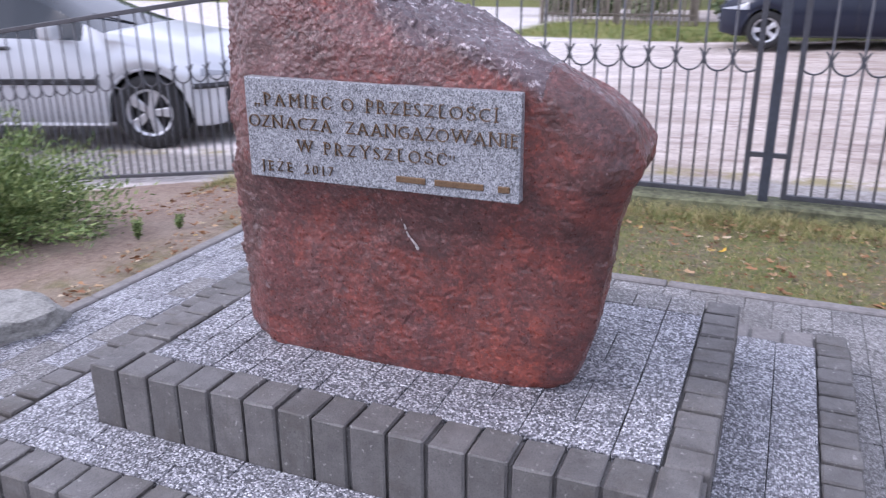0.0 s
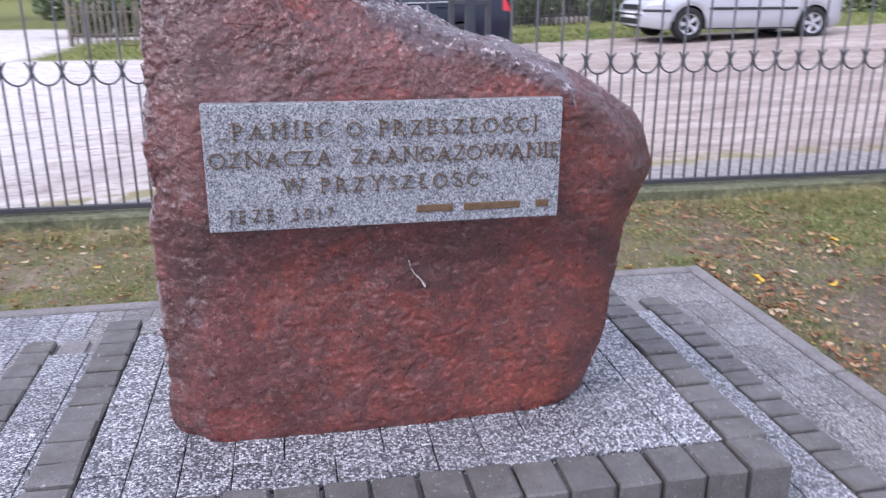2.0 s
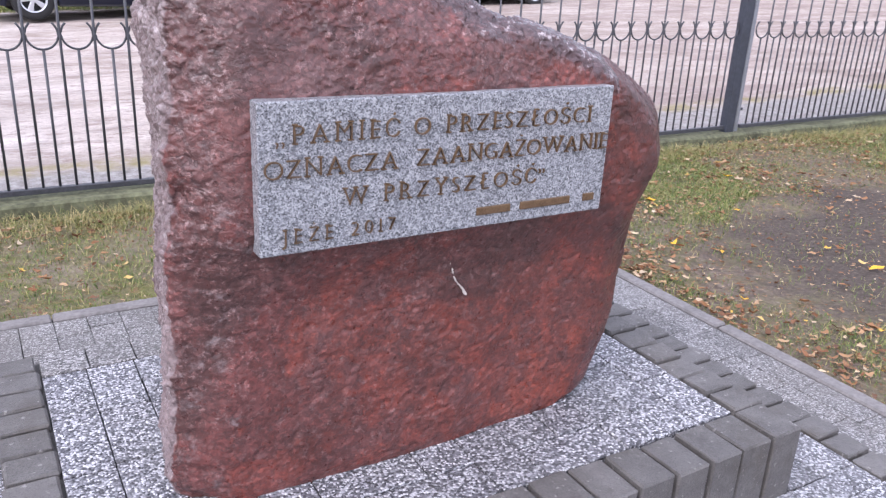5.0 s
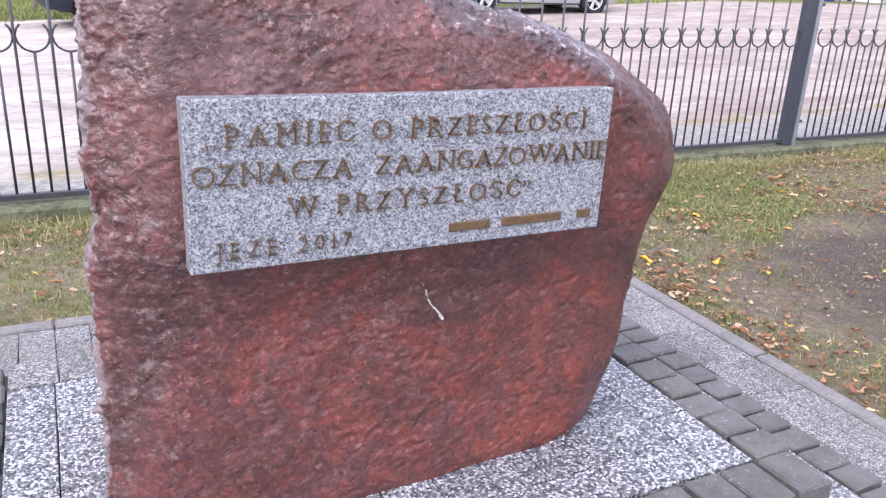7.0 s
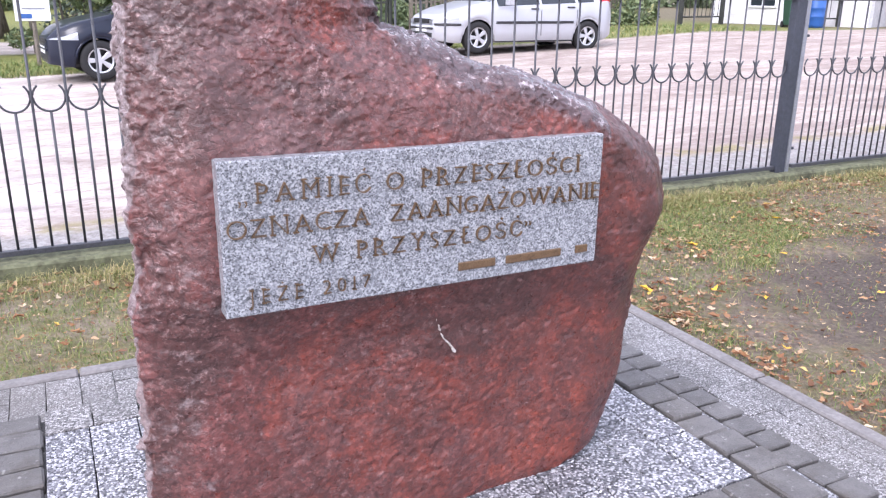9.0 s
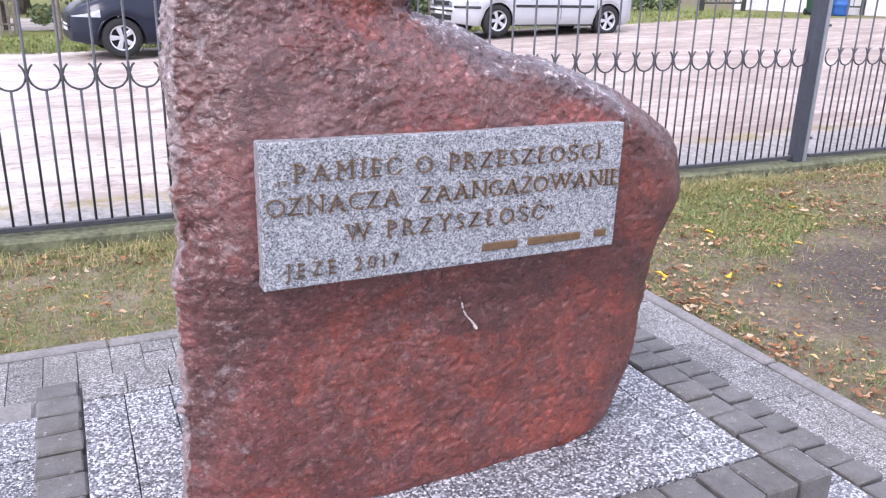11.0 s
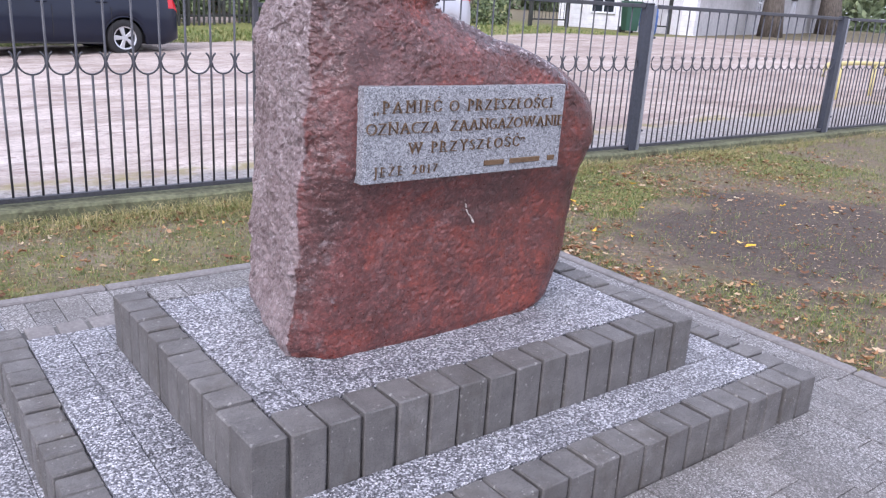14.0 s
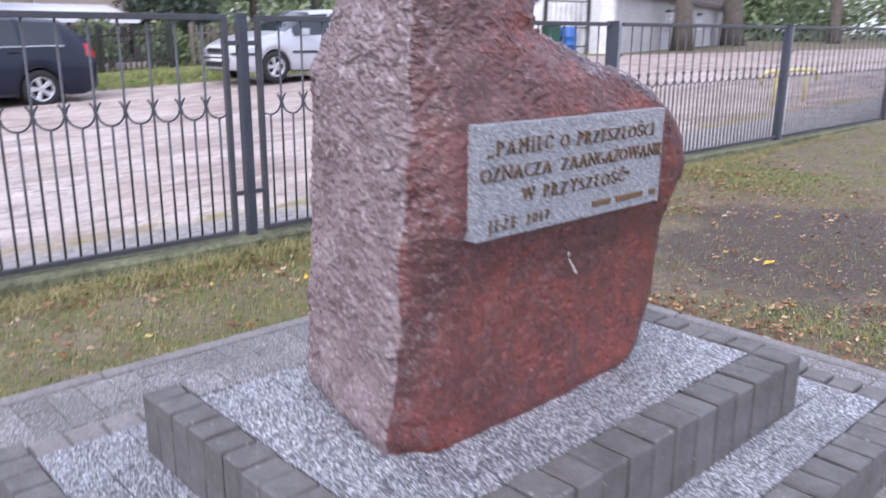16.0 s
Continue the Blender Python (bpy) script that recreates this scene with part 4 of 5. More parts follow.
# ---- cars ----
def wheel(parent, x, y, r, side):
    """A wheel with its tyre and five-spoke rim, its outer face towards side."""
    w = thing("wheel", "", "")
    for k in ("label", "category"):
        if k in w:
            del w[k]
    w.parent = parent
    w.matrix_basis = pose(x, y, r)
    own = bmesh.new()
    prof = ((0.61, 0.09), (0.65, 0.10), (0.94, 0.10), (1.0, 0.075), (1.0, -0.075), (0.94, -0.10), (0.65, -0.10), (0.61, -0.09))
    n = 36
    rings = [[own.verts.new((r * q * math.cos(t), yy, r * q * math.sin(t))) for q, yy in prof] for t in (2 * math.pi * k / n for k in range(n))]
    for k in range(n):
        a, b = rings[k], rings[(k + 1) % n]
        for i in range(len(prof)):
            j = (i + 1) % len(prof)
            own.faces.new((a[i], a[j], b[j], b[i]))
    bmesh.ops.recalc_face_normals(own, faces=own.faces)
    part("tyre", own, M_TYRE, w, smooth=True)
    bm = disc(0.62 * r, 0.02, 30, at=(0, -side * 0.03, 0))
    part("rim_barrel", bm, M_TRIM, w)
    bm = disc(0.16 * r, 0.03, 16, at=(0, side * 0.072, 0), bevel=0.004)
    for k in range(5):
        a = 2 * math.pi * k / 5 + 0.3
        own = box(0.17 * r, 0.03, 0.53 * r, 0.006, (0, side * 0.07, 0.1 * r))
        for v in own.verts:
            if v.co.z > 0.4 * r:
                v.co.x *= 1.75
        bmesh.ops.rotate(own, cent=(0, 0, 0), matrix=Matrix.Rotation(a, 3, "Y"), verts=own.verts)
        bm = join(bm, own)
    own = bmesh.new()
    prof = ((0.57, 0.088), (0.635, 0.098), (0.635, 0.02), (0.57, 0.02))
    rings = [[own.verts.new((r * q * math.cos(t), side * yy, r * q * math.sin(t))) for q, yy in prof] for t in (2 * math.pi * k / 36 for k in range(36))]
    for k in range(36):
        a, b = rings[k], rings[(k + 1) % 36]
        for i in range(4):
            j = (i + 1) % 4
            own.faces.new((a[i], a[j], b[j], b[i]))
    bmesh.ops.recalc_face_normals(own, faces=own.faces)
    part("rim", join(bm, own), M_RIM, w)


def build_car(label, paint, m, wide, axle_f, axle_r, r, top, belt, windows, screen, rear_glass, strip=True, rails=False, belt_chrome=False, high_lamps=False, round_nose=0.40):
    """A car with x forwards: top and belt are side-view outlines from tail to nose; windows are the spans of the side panes."""
    car = thing("car", label, "car", "parked cars", m)
    tx, tz = zip(*top)
    bx, bz = zip(*belt)
    tail, nose = tx[0], tx[-1]
    xs = np.unique(np.r_[np.linspace(tail, nose, 110), [v for s in windows for v in s], screen, rear_glass])
    half = wide / 2
    rings = []
    for x in xs:
        zt = lerp(x, tx, tz)
        zb = min(lerp(x, bx, bz), zt - 0.03)
        end = max(0.0, (x - (nose - 0.55)) / 0.55) ** 2.0 * round_nose + max(0.0, ((tail + 0.45) - x) / 0.45) ** 2.2 * 0.16
        w = half * (1 - end)
        low = 0.2 + 0.05 * max(0.0, (x - nose + 0.35) / 0.35) + 0.09 * max(0.0, (tail + 0.3 - x) / 0.3)
        for ax in (axle_f, axle_r):
            if abs(x - ax) < r * 1.16:
                low = max(low, r + math.sqrt((r * 1.16) ** 2 - (x - ax) ** 2))
        cab = max(0.0, min(1.0, (zt - zb - 0.08) / 0.25))
        wr = w * (0.97 - 0.25 * cab)
        mid = max(low + 0.02, 0.58)
        ctrl = [(w * 0.93, low), (w * 0.985, low + 0.05 * max(0.1, zb - low)), (w * 0.995, (low + mid) / 2 + 0.03), (w, mid + 0.05), (w * 0.985, (mid + zb) / 2 + 0.05), (w * 0.955, zb),
                (w * 0.955 + (wr - w * 0.955) * 0.55, zb + (zt - 0.07 - zb) * 0.5), (wr, zt - 0.07 * cab - 0.012), (wr * 0.86, zt - 0.02 * cab - 0.006), (wr * 0.5, zt - 0.003), (0, zt)]
        rings.append(ctrl)
    n = len(rings[0])
    groups = {}

    def put(key, quad):
        groups.setdefault(key, []).append(quad)

    for k in range(len(xs) - 1):
        xm = (xs[k] + xs[k + 1]) / 2
        for i in range(n - 1):
            for s in (1, -1):
                q = [(xs[k], s * rings[k][i][0], rings[k][i][1]), (xs[k], s * rings[k][i + 1][0], rings[k][i + 1][1]),
                     (xs[k + 1], s * rings[k + 1][i + 1][0], rings[k + 1][i + 1][1]), (xs[k + 1], s * rings[k + 1][i][0], rings[k + 1][i][1])]
                if s < 0:
                    q = q[::-1]
                zc = sum(v[2] for v in q) / 4
                key = "body"
                if i in (5, 6):
                    for wi, (a, b) in enumerate(windows):
                        if a <= xm <= b:
                            key = ("side_window", wi, s)
                if i >= 7 and screen[0] < xm < screen[1]:
                    key = ("windscreen", 0, 0)
                if i >= 7 and rear_glass[0] < xm < rear_glass[1]:
                    key = ("rear_window", 0, 0)
                if key == "body" and xm > nose - 0.42 and i in (3, 4) and xm < nose - 0.03:
                    key = ("headlight", 0, s)
                if high_lamps and key == "body" and xm < tail + 0.36 and i in (5, 6) and zc > 1.0:
                    key = ("tail_light", 0, s)
                if not high_lamps and key == "body" and xm < tail + 0.2 and i in (4, 5) and zc > 0.72:
                    key = ("tail_light", 0, s)
                put(key, q)
    for k, flip in ((0, False), (len(xs) - 1, True)):
        for i in range(n - 1):
            a, b = rings[k][i], rings[k][i + 1]
            q = [(xs[k], a[0], a[1]), (xs[k], -a[0], a[1]), (xs[k], -b[0], b[1]), (xs[k], b[0], b[1])]
            put("body", q if flip else q[::-1])
    mats = {"side_window": M_GLASS, "windscreen": M_GLASS, "rear_window": M_GLASS, "headlight": M_LAMP, "tail_light": M_REAR}
    for key, quads in groups.items():
        name = key if key == "body" else key[0]
        bm = bmesh.new()
        for q in quads:
            bm.faces.new([bm.verts.new(v) for v in q])
        bmesh.ops.remove_doubles(bm, verts=bm.verts, dist=1e-4)
        bmesh.ops.recalc_face_normals(bm, faces=bm.faces)
        me = mesh_of(name, bm, True)
        me.materials.append(mats.get(name, paint))
        place(name, me, None, car)
    part("underbody", box(nose - tail - 0.3, wide * 0.8, 0.35, 0.05, ((nose + tail) / 2, 0, 0.2)), M_TRIM, car)
    for ax in (axle_f, axle_r):
        for s in (1, -1):
            wheel(car, ax, s * (half - 0.12), r, s)
            arch = tube([(ax + r * 1.17 * math.cos(a), s * (half * 0.965), r + r * 1.17 * math.sin(a)) for a in np.radians(np.linspace(8, 172, 16))], 0.02, 6)
            part("arch_trim", arch, paint, car, smooth=True)
    for s in (1, -1):
        if strip:
            part("side_strip", box(axle_f - axle_r - 2.5 * r, 0.02, 0.05, 0.006, ((axle_f + axle_r) / 2, s * (half + 0.004), 0.56)), M_TRIM, car)
        part("sill_trim", box(axle_f - axle_r - 2.4 * r, 0.02, 0.05, 0.006, ((axle_f + axle_r) / 2, s * half * 0.97, 0.205)), M_TRIM if paint != M_SILVER else M_SIGN, car)
        for wi, (a, b) in enumerate(windows[:2] if len(windows) < 3 else windows[-2:]):
            part("door_handle", box(0.18, 0.035, 0.03, 0.008, (a + 0.12, s * (half * 0.985), lerp(a, bx, bz) - 0.10)), M_TRIM if strip else paint, car)
            part("door_gap", box(0.008, 0.006, 0.5, 0, (a - 0.03, s * (half + 0.0005), 0.33)), M_TRIM, car)
        if strip:
            wrap = [(x, s * (half * (1 - max(0.0, (x - (nose - 0.55)) / 0.55) ** 2.0 * round_nose) + 0.004), 0.55) for x in np.linspace(axle_f + 1.3 * r, nose - 0.02, 9)]
            part("bumper_strip", tube(wrap, 0.026, 6), M_TRIM, car)
        mir = box(0.12, 0.2, 0.13, 0.03, (screen[0] + 0.35, s * (half + 0.08), lerp(screen[0], bx, bz) - 0.0), seg=2)
        part("wing_mirror", mir, paint, car)
        part("fog_lamp", disc(0.05, 0.02, 14, at=(nose - 0.03, s * half * 0.52, 0.36), axis="X"), M_LAMP, car)
        if rails:
            part("roof_rail", tube([(screen[0] - 0.2 - 1.75 * t, s * half * 0.66, lerp(screen[0] - 0.2 - 1.75 * t, tx, tz) + 0.015 + 0.035 * min(1, 8 * t * (1 - t) + 0.1)) for t in np.linspace(0, 1, 14)], 0.016, 6), M_RIM, car, "bright metal roof rail")
        if belt_chrome:
            part("belt_moulding", tube([(x, s * (half * 0.962), lerp(x, bx, bz) + 0.004) for x in np.linspace(windows[0][0], windows[-1][1], 10)], 0.011, 6), M_RIM, car, "bright belt moulding")
    part("grille", box(0.04, wide * 0.42, 0.09, 0.01, (nose - 0.012, 0, 0.56)), M_TRIM, car)
    part("air_intake", box(0.04, wide * 0.55, 0.1, 0.01, (nose - 0.01, 0, 0.29)), M_TRIM, car)
    part("bumper_strip", box(0.05, wide * 0.6, 0.04, 0.01, (nose + 0.0, 0, 0.45)), M_TRIM if strip else paint, car)
    part("number_plate", box(0.012, 0.5, 0.11, 0.004, (nose + 0.012, 0, 0.40)), M_SIGN, car)
    part("number_plate", box(0.012, 0.5, 0.11, 0.004, (tail - 0.008, 0, 0.62)), M_SIGN, car)
    for s in (1, -1):
        part("wiper", tube([(screen[1] - 0.02, s * 0.1, lerp(screen[1], tx, tz) + 0.012), (screen[1] - 0.22, s * 0.5, lerp(screen[1] - 0.22, tx, tz) + 0.014)], 0.008, 5), M_TRIM, car)
    return car


M_NAVY = car_paint("dark_blue_paint", (0.006, 0.010, 0.026), 0.0)
M_NAVY.node_tree.nodes["Principled BSDF"].inputs["Specular IOR Level"].default_value = 0.3
M_WHITE = car_paint("silver_white_paint", (0.50, 0.51, 0.54), 0.2)
M_SILVER = car_paint("silver_paint", (0.62, 0.64, 0.67), 0.3)


def car_pose(front, rear, wide, axle_mid, z):
    """Stands a car so that its near wheels touch the ground at front and rear; the far side lies towards +y."""
    f, b = Vector((*front, 0)), Vector((*rear, 0))
    d = (f - b).normalized()
    away = Vector((-d.y, d.x, 0))
    if away.y < 0:
        away = -away
    c = (f + b) / 2 + away * (wide / 2 - 0.05) - d * axle_mid
    return pose(c.x, c.y, z, 0, 0, math.degrees(math.atan2(d.y, d.x)))


def build_cars():
    build_car("dark blue estate car with bright roof rails parked opposite", M_NAVY, car_pose((0.34, 13.38), (2.87, 13.60), 1.79, 0.0, -0.105), 1.79, 1.27, -1.27, 0.31,
              ((-2.28, 0.86), (-2.22, 1.02), (-1.95, 1.36), (-1.75, 1.44), (-0.6, 1.49), (0.2, 1.46), (1.05, 1.02), (1.55, 0.92), (1.86, 0.80), (2.0, 0.64)),
              ((-2.28, 0.98), (-1.5, 1.0), (0.6, 0.95), (1.1, 0.92), (2.0, 0.6)),
              ((-1.72, -1.08), (-1.02, -0.12), (-0.06, 0.86)), (0.22, 1.03), (-2.2, -1.9), False, True, True)
    build_car("silver-white hatchback with black side strips parked opposite", M_WHITE, car_pose((7.23, 13.44), (9.85, 13.475), 1.70, 0.0, 0.165), 1.70, 1.3075, -1.3075, 0.305,
              ((-1.98, 0.84), (-1.95, 0.98), (-1.62, 1.27), (-1.3, 1.385), (-0.4, 1.44), (0.3, 1.40), (1.08, 0.98), (1.65, 0.86), (2.05, 0.70), (2.15, 0.58)),
              ((-1.98, 1.02), (-1.2, 0.97), (0.7, 0.90), (1.1, 0.87), (2.15, 0.56)),
              ((-1.45, -1.05), (-0.98, -0.16), (-0.10, 0.86)), (0.32, 1.06), (-1.92, -1.6), True, high_lamps=True)
    z = -0.25
    c, d = Vector((-4.28, 4.14, 0)), Vector((0.942, 0.335, 0))
    c = c - d * 1.32 + Vector((-d.y, d.x, 0)) * 0.83
    build_car("silver saloon car with black side strips beside the railing", M_SILVER, pose(c.x, c.y, z, 0, 0, math.degrees(math.atan2(d.y, d.x))), 1.75, 1.32, -1.32, 0.32,
              ((-2.2, 0.86), (-2.15, 1.04), (-1.6, 1.08), (-1.0, 1.38), (-0.4, 1.43), (0.2, 1.40), (1.0, 1.0), (1.6, 0.92), (2.05, 0.76), (2.2, 0.6)),
              ((-2.2, 0.98), (-1.2, 0.98), (0.7, 0.93), (1.1, 0.9), (2.2, 0.58)),
              ((-1.25, -0.95), (-0.9, -0.1), (-0.04, 0.8)), (0.25, 1.0), (-1.5, -1.05), True, round_nose=0.62)


build_cars()


# ---- house, barn and yard ----
HX, HY, HZ = 22.5, 16.4, 0.34
HOUSE = pose(HX, HY, HZ, 0, 0, 20.5)


def window_part(parent, w, h, m):
    f = box(w, 0.1, 0.06, 0.008, (0, 0, 0))
    for at, size in (((0, 0, h - 0.06), (w, 0.1, 0.06)), ((-w / 2 + 0.03, 0, 0), (0.06, 0.1, h)), ((w / 2 - 0.03, 0, 0), (0.06, 0.1, h)), ((0, 0, 0), (0.05, 0.08, h)), ((0, 0, h * 0.6), (w, 0.08, 0.05))):
        box(*size, 0.006, at, f)
    fr = part("window", f, M_SIGN, parent, "white-framed window", m)
    part("pane", box(w - 0.08, 0.02, h - 0.08, 0, (0, 0.02, 0.04)), M_GLASS, fr)
    part("lintel", box(w + 0.3, 0.12, 0.1, 0.01, (0, -0.02, h + 0.02)), M_DARKWOOD, fr)
    return fr


def roof_slope(x0, x1, w, rise, over, thick=0.12):
    """One slope, its eave on y = -over, ridge at y = w: rows of tiles that overlap."""
    bm = bmesh.new()
    rows = int(math.hypot(w + over, rise) / 0.34)
    r = random.Random(3)
    for k in range(rows):
        a, b = k / rows, (k + 1.12) / rows
        y0, y1 = -over + (w + over) * a, -over + (w + over) * min(1, b)
        z0, z1 = rise * a - over * 0.3, rise * min(1, b) - over * 0.3
        n = int((x1 - x0) / 1.2)
        for i in range(n):
            u0, u1 = x0 + (x1 - x0) * i / n, x0 + (x1 - x0) * (i + 1) / n
            d = 0.06 + r.uniform(-0.012, 0.012)
            vs = [bm.verts.new(p) for p in ((u0, y0, z0 + d), (u1, y0, z0 + d), (u1, y1, z1 + 0.01), (u0, y1, z1 + 0.01), (u0, y0, z0 - thick), (u1, y0, z0 - thick))]
            bm.faces.new((vs[0], vs[1], vs[2], vs[3]))
            bm.faces.new((vs[4], vs[5], vs[1], vs[0]))
    return bm


def build_house():
    """A whitewashed cottage whose gable faces the yard, with a long low barn behind it."""
    h = thing("house", "whitewashed brick cottage with a weathered tiled roof and a long wing", "house", m=HOUSE)
    W, EAVE, TOP, LEN = 5.1, 2.25, 5.2, 30.0
    bm = bmesh.new()
    outline = ((0, -0.5), (W, -0.5), (W, EAVE), (W / 2, TOP), (0, EAVE))
    a = [bm.verts.new((0, y, z)) for y, z in outline]
    b = [bm.verts.new((0.35, y, z)) for y, z in outline]
    bm.faces.new(a[::-1])
    bm.faces.new(b)
    for i in range(5):
        bm.faces.new((a[i], a[(i + 1) % 5], b[(i + 1) % 5], b[i]))
    bmesh.ops.recalc_face_normals(bm, faces=bm.faces)
    part("gable_wall", bm, M_BRICK, h)
    # the side walls' shade is painted by their greyer material
    part("side_wall", box(LEN, 0.35, EAVE + 0.5, 0, (0.36 + LEN / 2, 0.18, -0.5)), M_SHADED_RENDER, h)
    part("side_wall", box(LEN, 0.35, EAVE + 0.5, 0, (0.36 + LEN / 2, W - 0.18, -0.5)), M_SHADED_RENDER, h)
    part("roof", roof_slope(-0.15, LEN, W / 2, TOP - EAVE, 0.35), M_ROOF, h, m=pose(0, 0, EAVE + 0.1))
    part("roof", roof_slope(-0.15, LEN, W / 2, TOP - EAVE, 0.35), M_ROOF, h, m=pose(LEN - 0.15, W, EAVE + 0.1, 0, 0, 180))
    for s in (0, 1):
        y0, y1 = (-0.35, W / 2) if s == 0 else (W + 0.35, W / 2)
        part("verge_board", tube([(-0.16, y0, EAVE), (-0.16, y1, TOP + 0.12)], 0.07, 4), M_DARKWOOD, h)
    window_part(h, 0.95, 1.25, pose(-0.02, 3.35, 0.62, 0, 0, -90))
    window_part(h, 0.8, 1.0, pose(-0.02, 3.0, 3.1, 0, 0, -90))
    # an invented panel, pale enough to merge with the wall
    part("door", box(0.95, 0.05, 2.0, 0.01), M_LIME, h, "whitewashed boarded door", pose(-0.02, 0.95, -0.05, 0, 0, -90))
    for x in (9.0, 16.5):
        window_part(h, 0.8, 0.7, pose(x, -0.03, 0.95))
    part("chimney", box(0.6, 0.6, 1.6, 0.02, (8.0, W / 2, TOP - 0.5)), M_ROOF, h)


build_house()


def build_outhouse():
    """A beige house end behind the hedge with a white sheet-roofed carport before it."""
    h = thing("outhouse", "beige rendered house end standing behind the hedge", "house", m=pose(0, 0, ground_z(8.0, 28.0)))
    part("wall", box(3.0, 5.0, 4.6, 0.02, (8.6, 30.0, -0.2)), M_BEIGE, h)
    part("roof", box(3.5, 5.6, 0.18, 0.03, (8.6, 30.0, 4.4)), M_ROOF, h)
    c = thing("carport", "open carport with a sloping white sheet roof on timber posts", "carport", m=pose(0, 0, ground_z(7.0, 25.5)))
    sheet = mesh_of("roof_sheet", box(0.262, 2.64, 0.035, 0.004))
    for k in range(16):
        place("roof_sheet", sheet, M_SHEET, c, pose(5.0 + 4.1 * (k + 0.5) / 16, 25.6, 1.52 + 0.008 * (k % 2), 9.6))
    part("eaves_board", box(4.1, 0.04, 0.12, 0.004, (7.05, 24.29, 1.2)), M_SHEET, c)
    for x in (5.1, 7.05, 9.0):
        for y, top in ((24.4, 1.3), (26.8, 1.7)):
            part("post", box(0.1, 0.1, top + 0.1, 0.006, (x, y, -0.1)), M_DARKWOOD, c)


build_outhouse()


def yard_gate(x, y, turn, wide, high, label):
    g = thing("yard_gate", label, "gate", "yard gates", pose(x, y, ground_z(x, y), 0, 0, turn))
    for k in (0, 1):
        part("gate_post", box(0.12, 0.12, high + 0.1, 0.01, (k * wide, 0, 0)), M_DARKWOOD, g)
    for z in (0.25, high * 0.5, high):
        part("gate_rail", tube([(0, 0, z), (wide, 0, z)], 0.028, 6), M_DARKWOOD, g)
    for k in range(1, int(wide / 0.22)):
        part("gate_bar", tube([(k * 0.22, 0, 0.25), (k * 0.22, 0, high)], 0.011, 5), M_DARKWOOD, g)


yard_gate(17.6, 19.3, 12, 2.2, 2.0, "rusty steel yard gate between dark posts")
yard_gate(20.3, 17.6, -12, 1.9, 1.75, "steel yard gate standing against the white gable")


def barrel(x, y):
    b = thing("barrel", "blue plastic barrel standing by the yard gate", "barrel", m=pose(x, y, ground_z(x, y)))
    prof = [(0.0, 0.27), (0.08, 0.29), (0.3, 0.3), (0.32, 0.315), (0.35, 0.3), (0.55, 0.3), (0.57, 0.315), (0.6, 0.3), (0.82, 0.28), (0.88, 0.25)]
    part("drum", tube([(0, 0, z) for z, _ in prof], [r for _, r in prof], 20), M_BARREL, b, smooth=True)
    part("lid", disc(0.24, 0.04, 20, at=(0, 0, 0.89), axis="Z"), M_BARREL, b)


def wheelie_bin(x, y):
    b = thing("wheelie_bin", "dark green plastic wheeled rubbish bin", "bin", m=pose(x, y, ground_z(x, y), 0, 0, -25))
    bm = box(0.5, 0.52, 0.86, 0.02, (0, 0, 0.08))
    for v in bm.verts:
        if v.co.z < 0.4:
            v.co.x *= 0.82
            v.co.y *= 0.82
    part("tub", bm, M_BIN, b)
    part("lid", box(0.54, 0.58, 0.06, 0.015, (0, -0.01, 0.945)), M_BIN, b)
    for s in (-1, 1):
        part("bin_wheel", disc(0.1, 0.05, 14, at=(s * 0.2, 0.24, 0.1), axis="X"), M_TYRE, b)


barrel(20.7, 16.9)
wheelie_bin(19.9, 17.0)


# ---- guard hoop, verge fence and sign ----
def build_hoop():
    """A low yellow pipe hoop with cranked ends on two legs, standing on the road's edge."""
    h = thing("guard_hoop", "low faded yellow steel pipe hoop with bent ends by the road", "barrier", m=pose(0, 4.46, 0))
    z = 0.68
    part("top_rail", tube([(9.43, 0, z - 0.17), (9.44, 0, z - 0.07), (9.50, 0, z - 0.015), (9.6, 0, z), (10.3, 0, z + 0.01), (11.02, 0, z), (11.12, 0, z - 0.015), (11.18, 0, z - 0.07), (11.19, 0, z - 0.17)], 0.03, 10), M_PIPE, h, smooth=True)
    for x in (9.85, 10.82):
        low = ground_z(x, 4.46) - 0.05
        part("leg", tube([(x, 0, low), (x, 0, z)], 0.026, 10), M_PIPE, h, smooth=True)


build_hoop()


def picket_fence(x0, x1, y, high, mat, label, lattice=False):
    f = thing("picket_fence", label, "fence", "fences along the far verge", pose(0, 0, 0))
    z = lambda x: ground_z(x, y)
    n = int((x1 - x0) / 2.2) + 1
    for k in range(n + 1):
        x = x0 + (x1 - x0) * k / n
        part("post", box(0.1, 0.1, high + 0.15, 0.01, (x, y + 0.06, z(x) - 0.05)), mat, f)
    for h in (0.25, high - 0.2):
        for k in range(n):
            a, b = x0 + (x1 - x0) * k / n, x0 + (x1 - x0) * (k + 1) / n
            part("rail", tube([(a, y + 0.02, z(a) + h), (b, y + 0.02, z(b) + h)], 0.03, 5), mat, f)
    r = random.Random(int(x0 * 7))
    shared = mesh_of("picket", box(0.065, 0.022, high, 0.004), False)
    x = x0
    while x < x1:
        place("picket", shared, mat, f, pose(x, y - 0.02, z(x) + 0.02 + r.uniform(-0.03, 0.05), 0, r.uniform(-2.5, 2.5), 0))
        x += 0.135 + r.uniform(-0.01, 0.02)
    return f


picket_fence(-5.2, -1.4, 19.3, 0.95, M_WOOD, "weathered grey picket fence leaning along the verge")
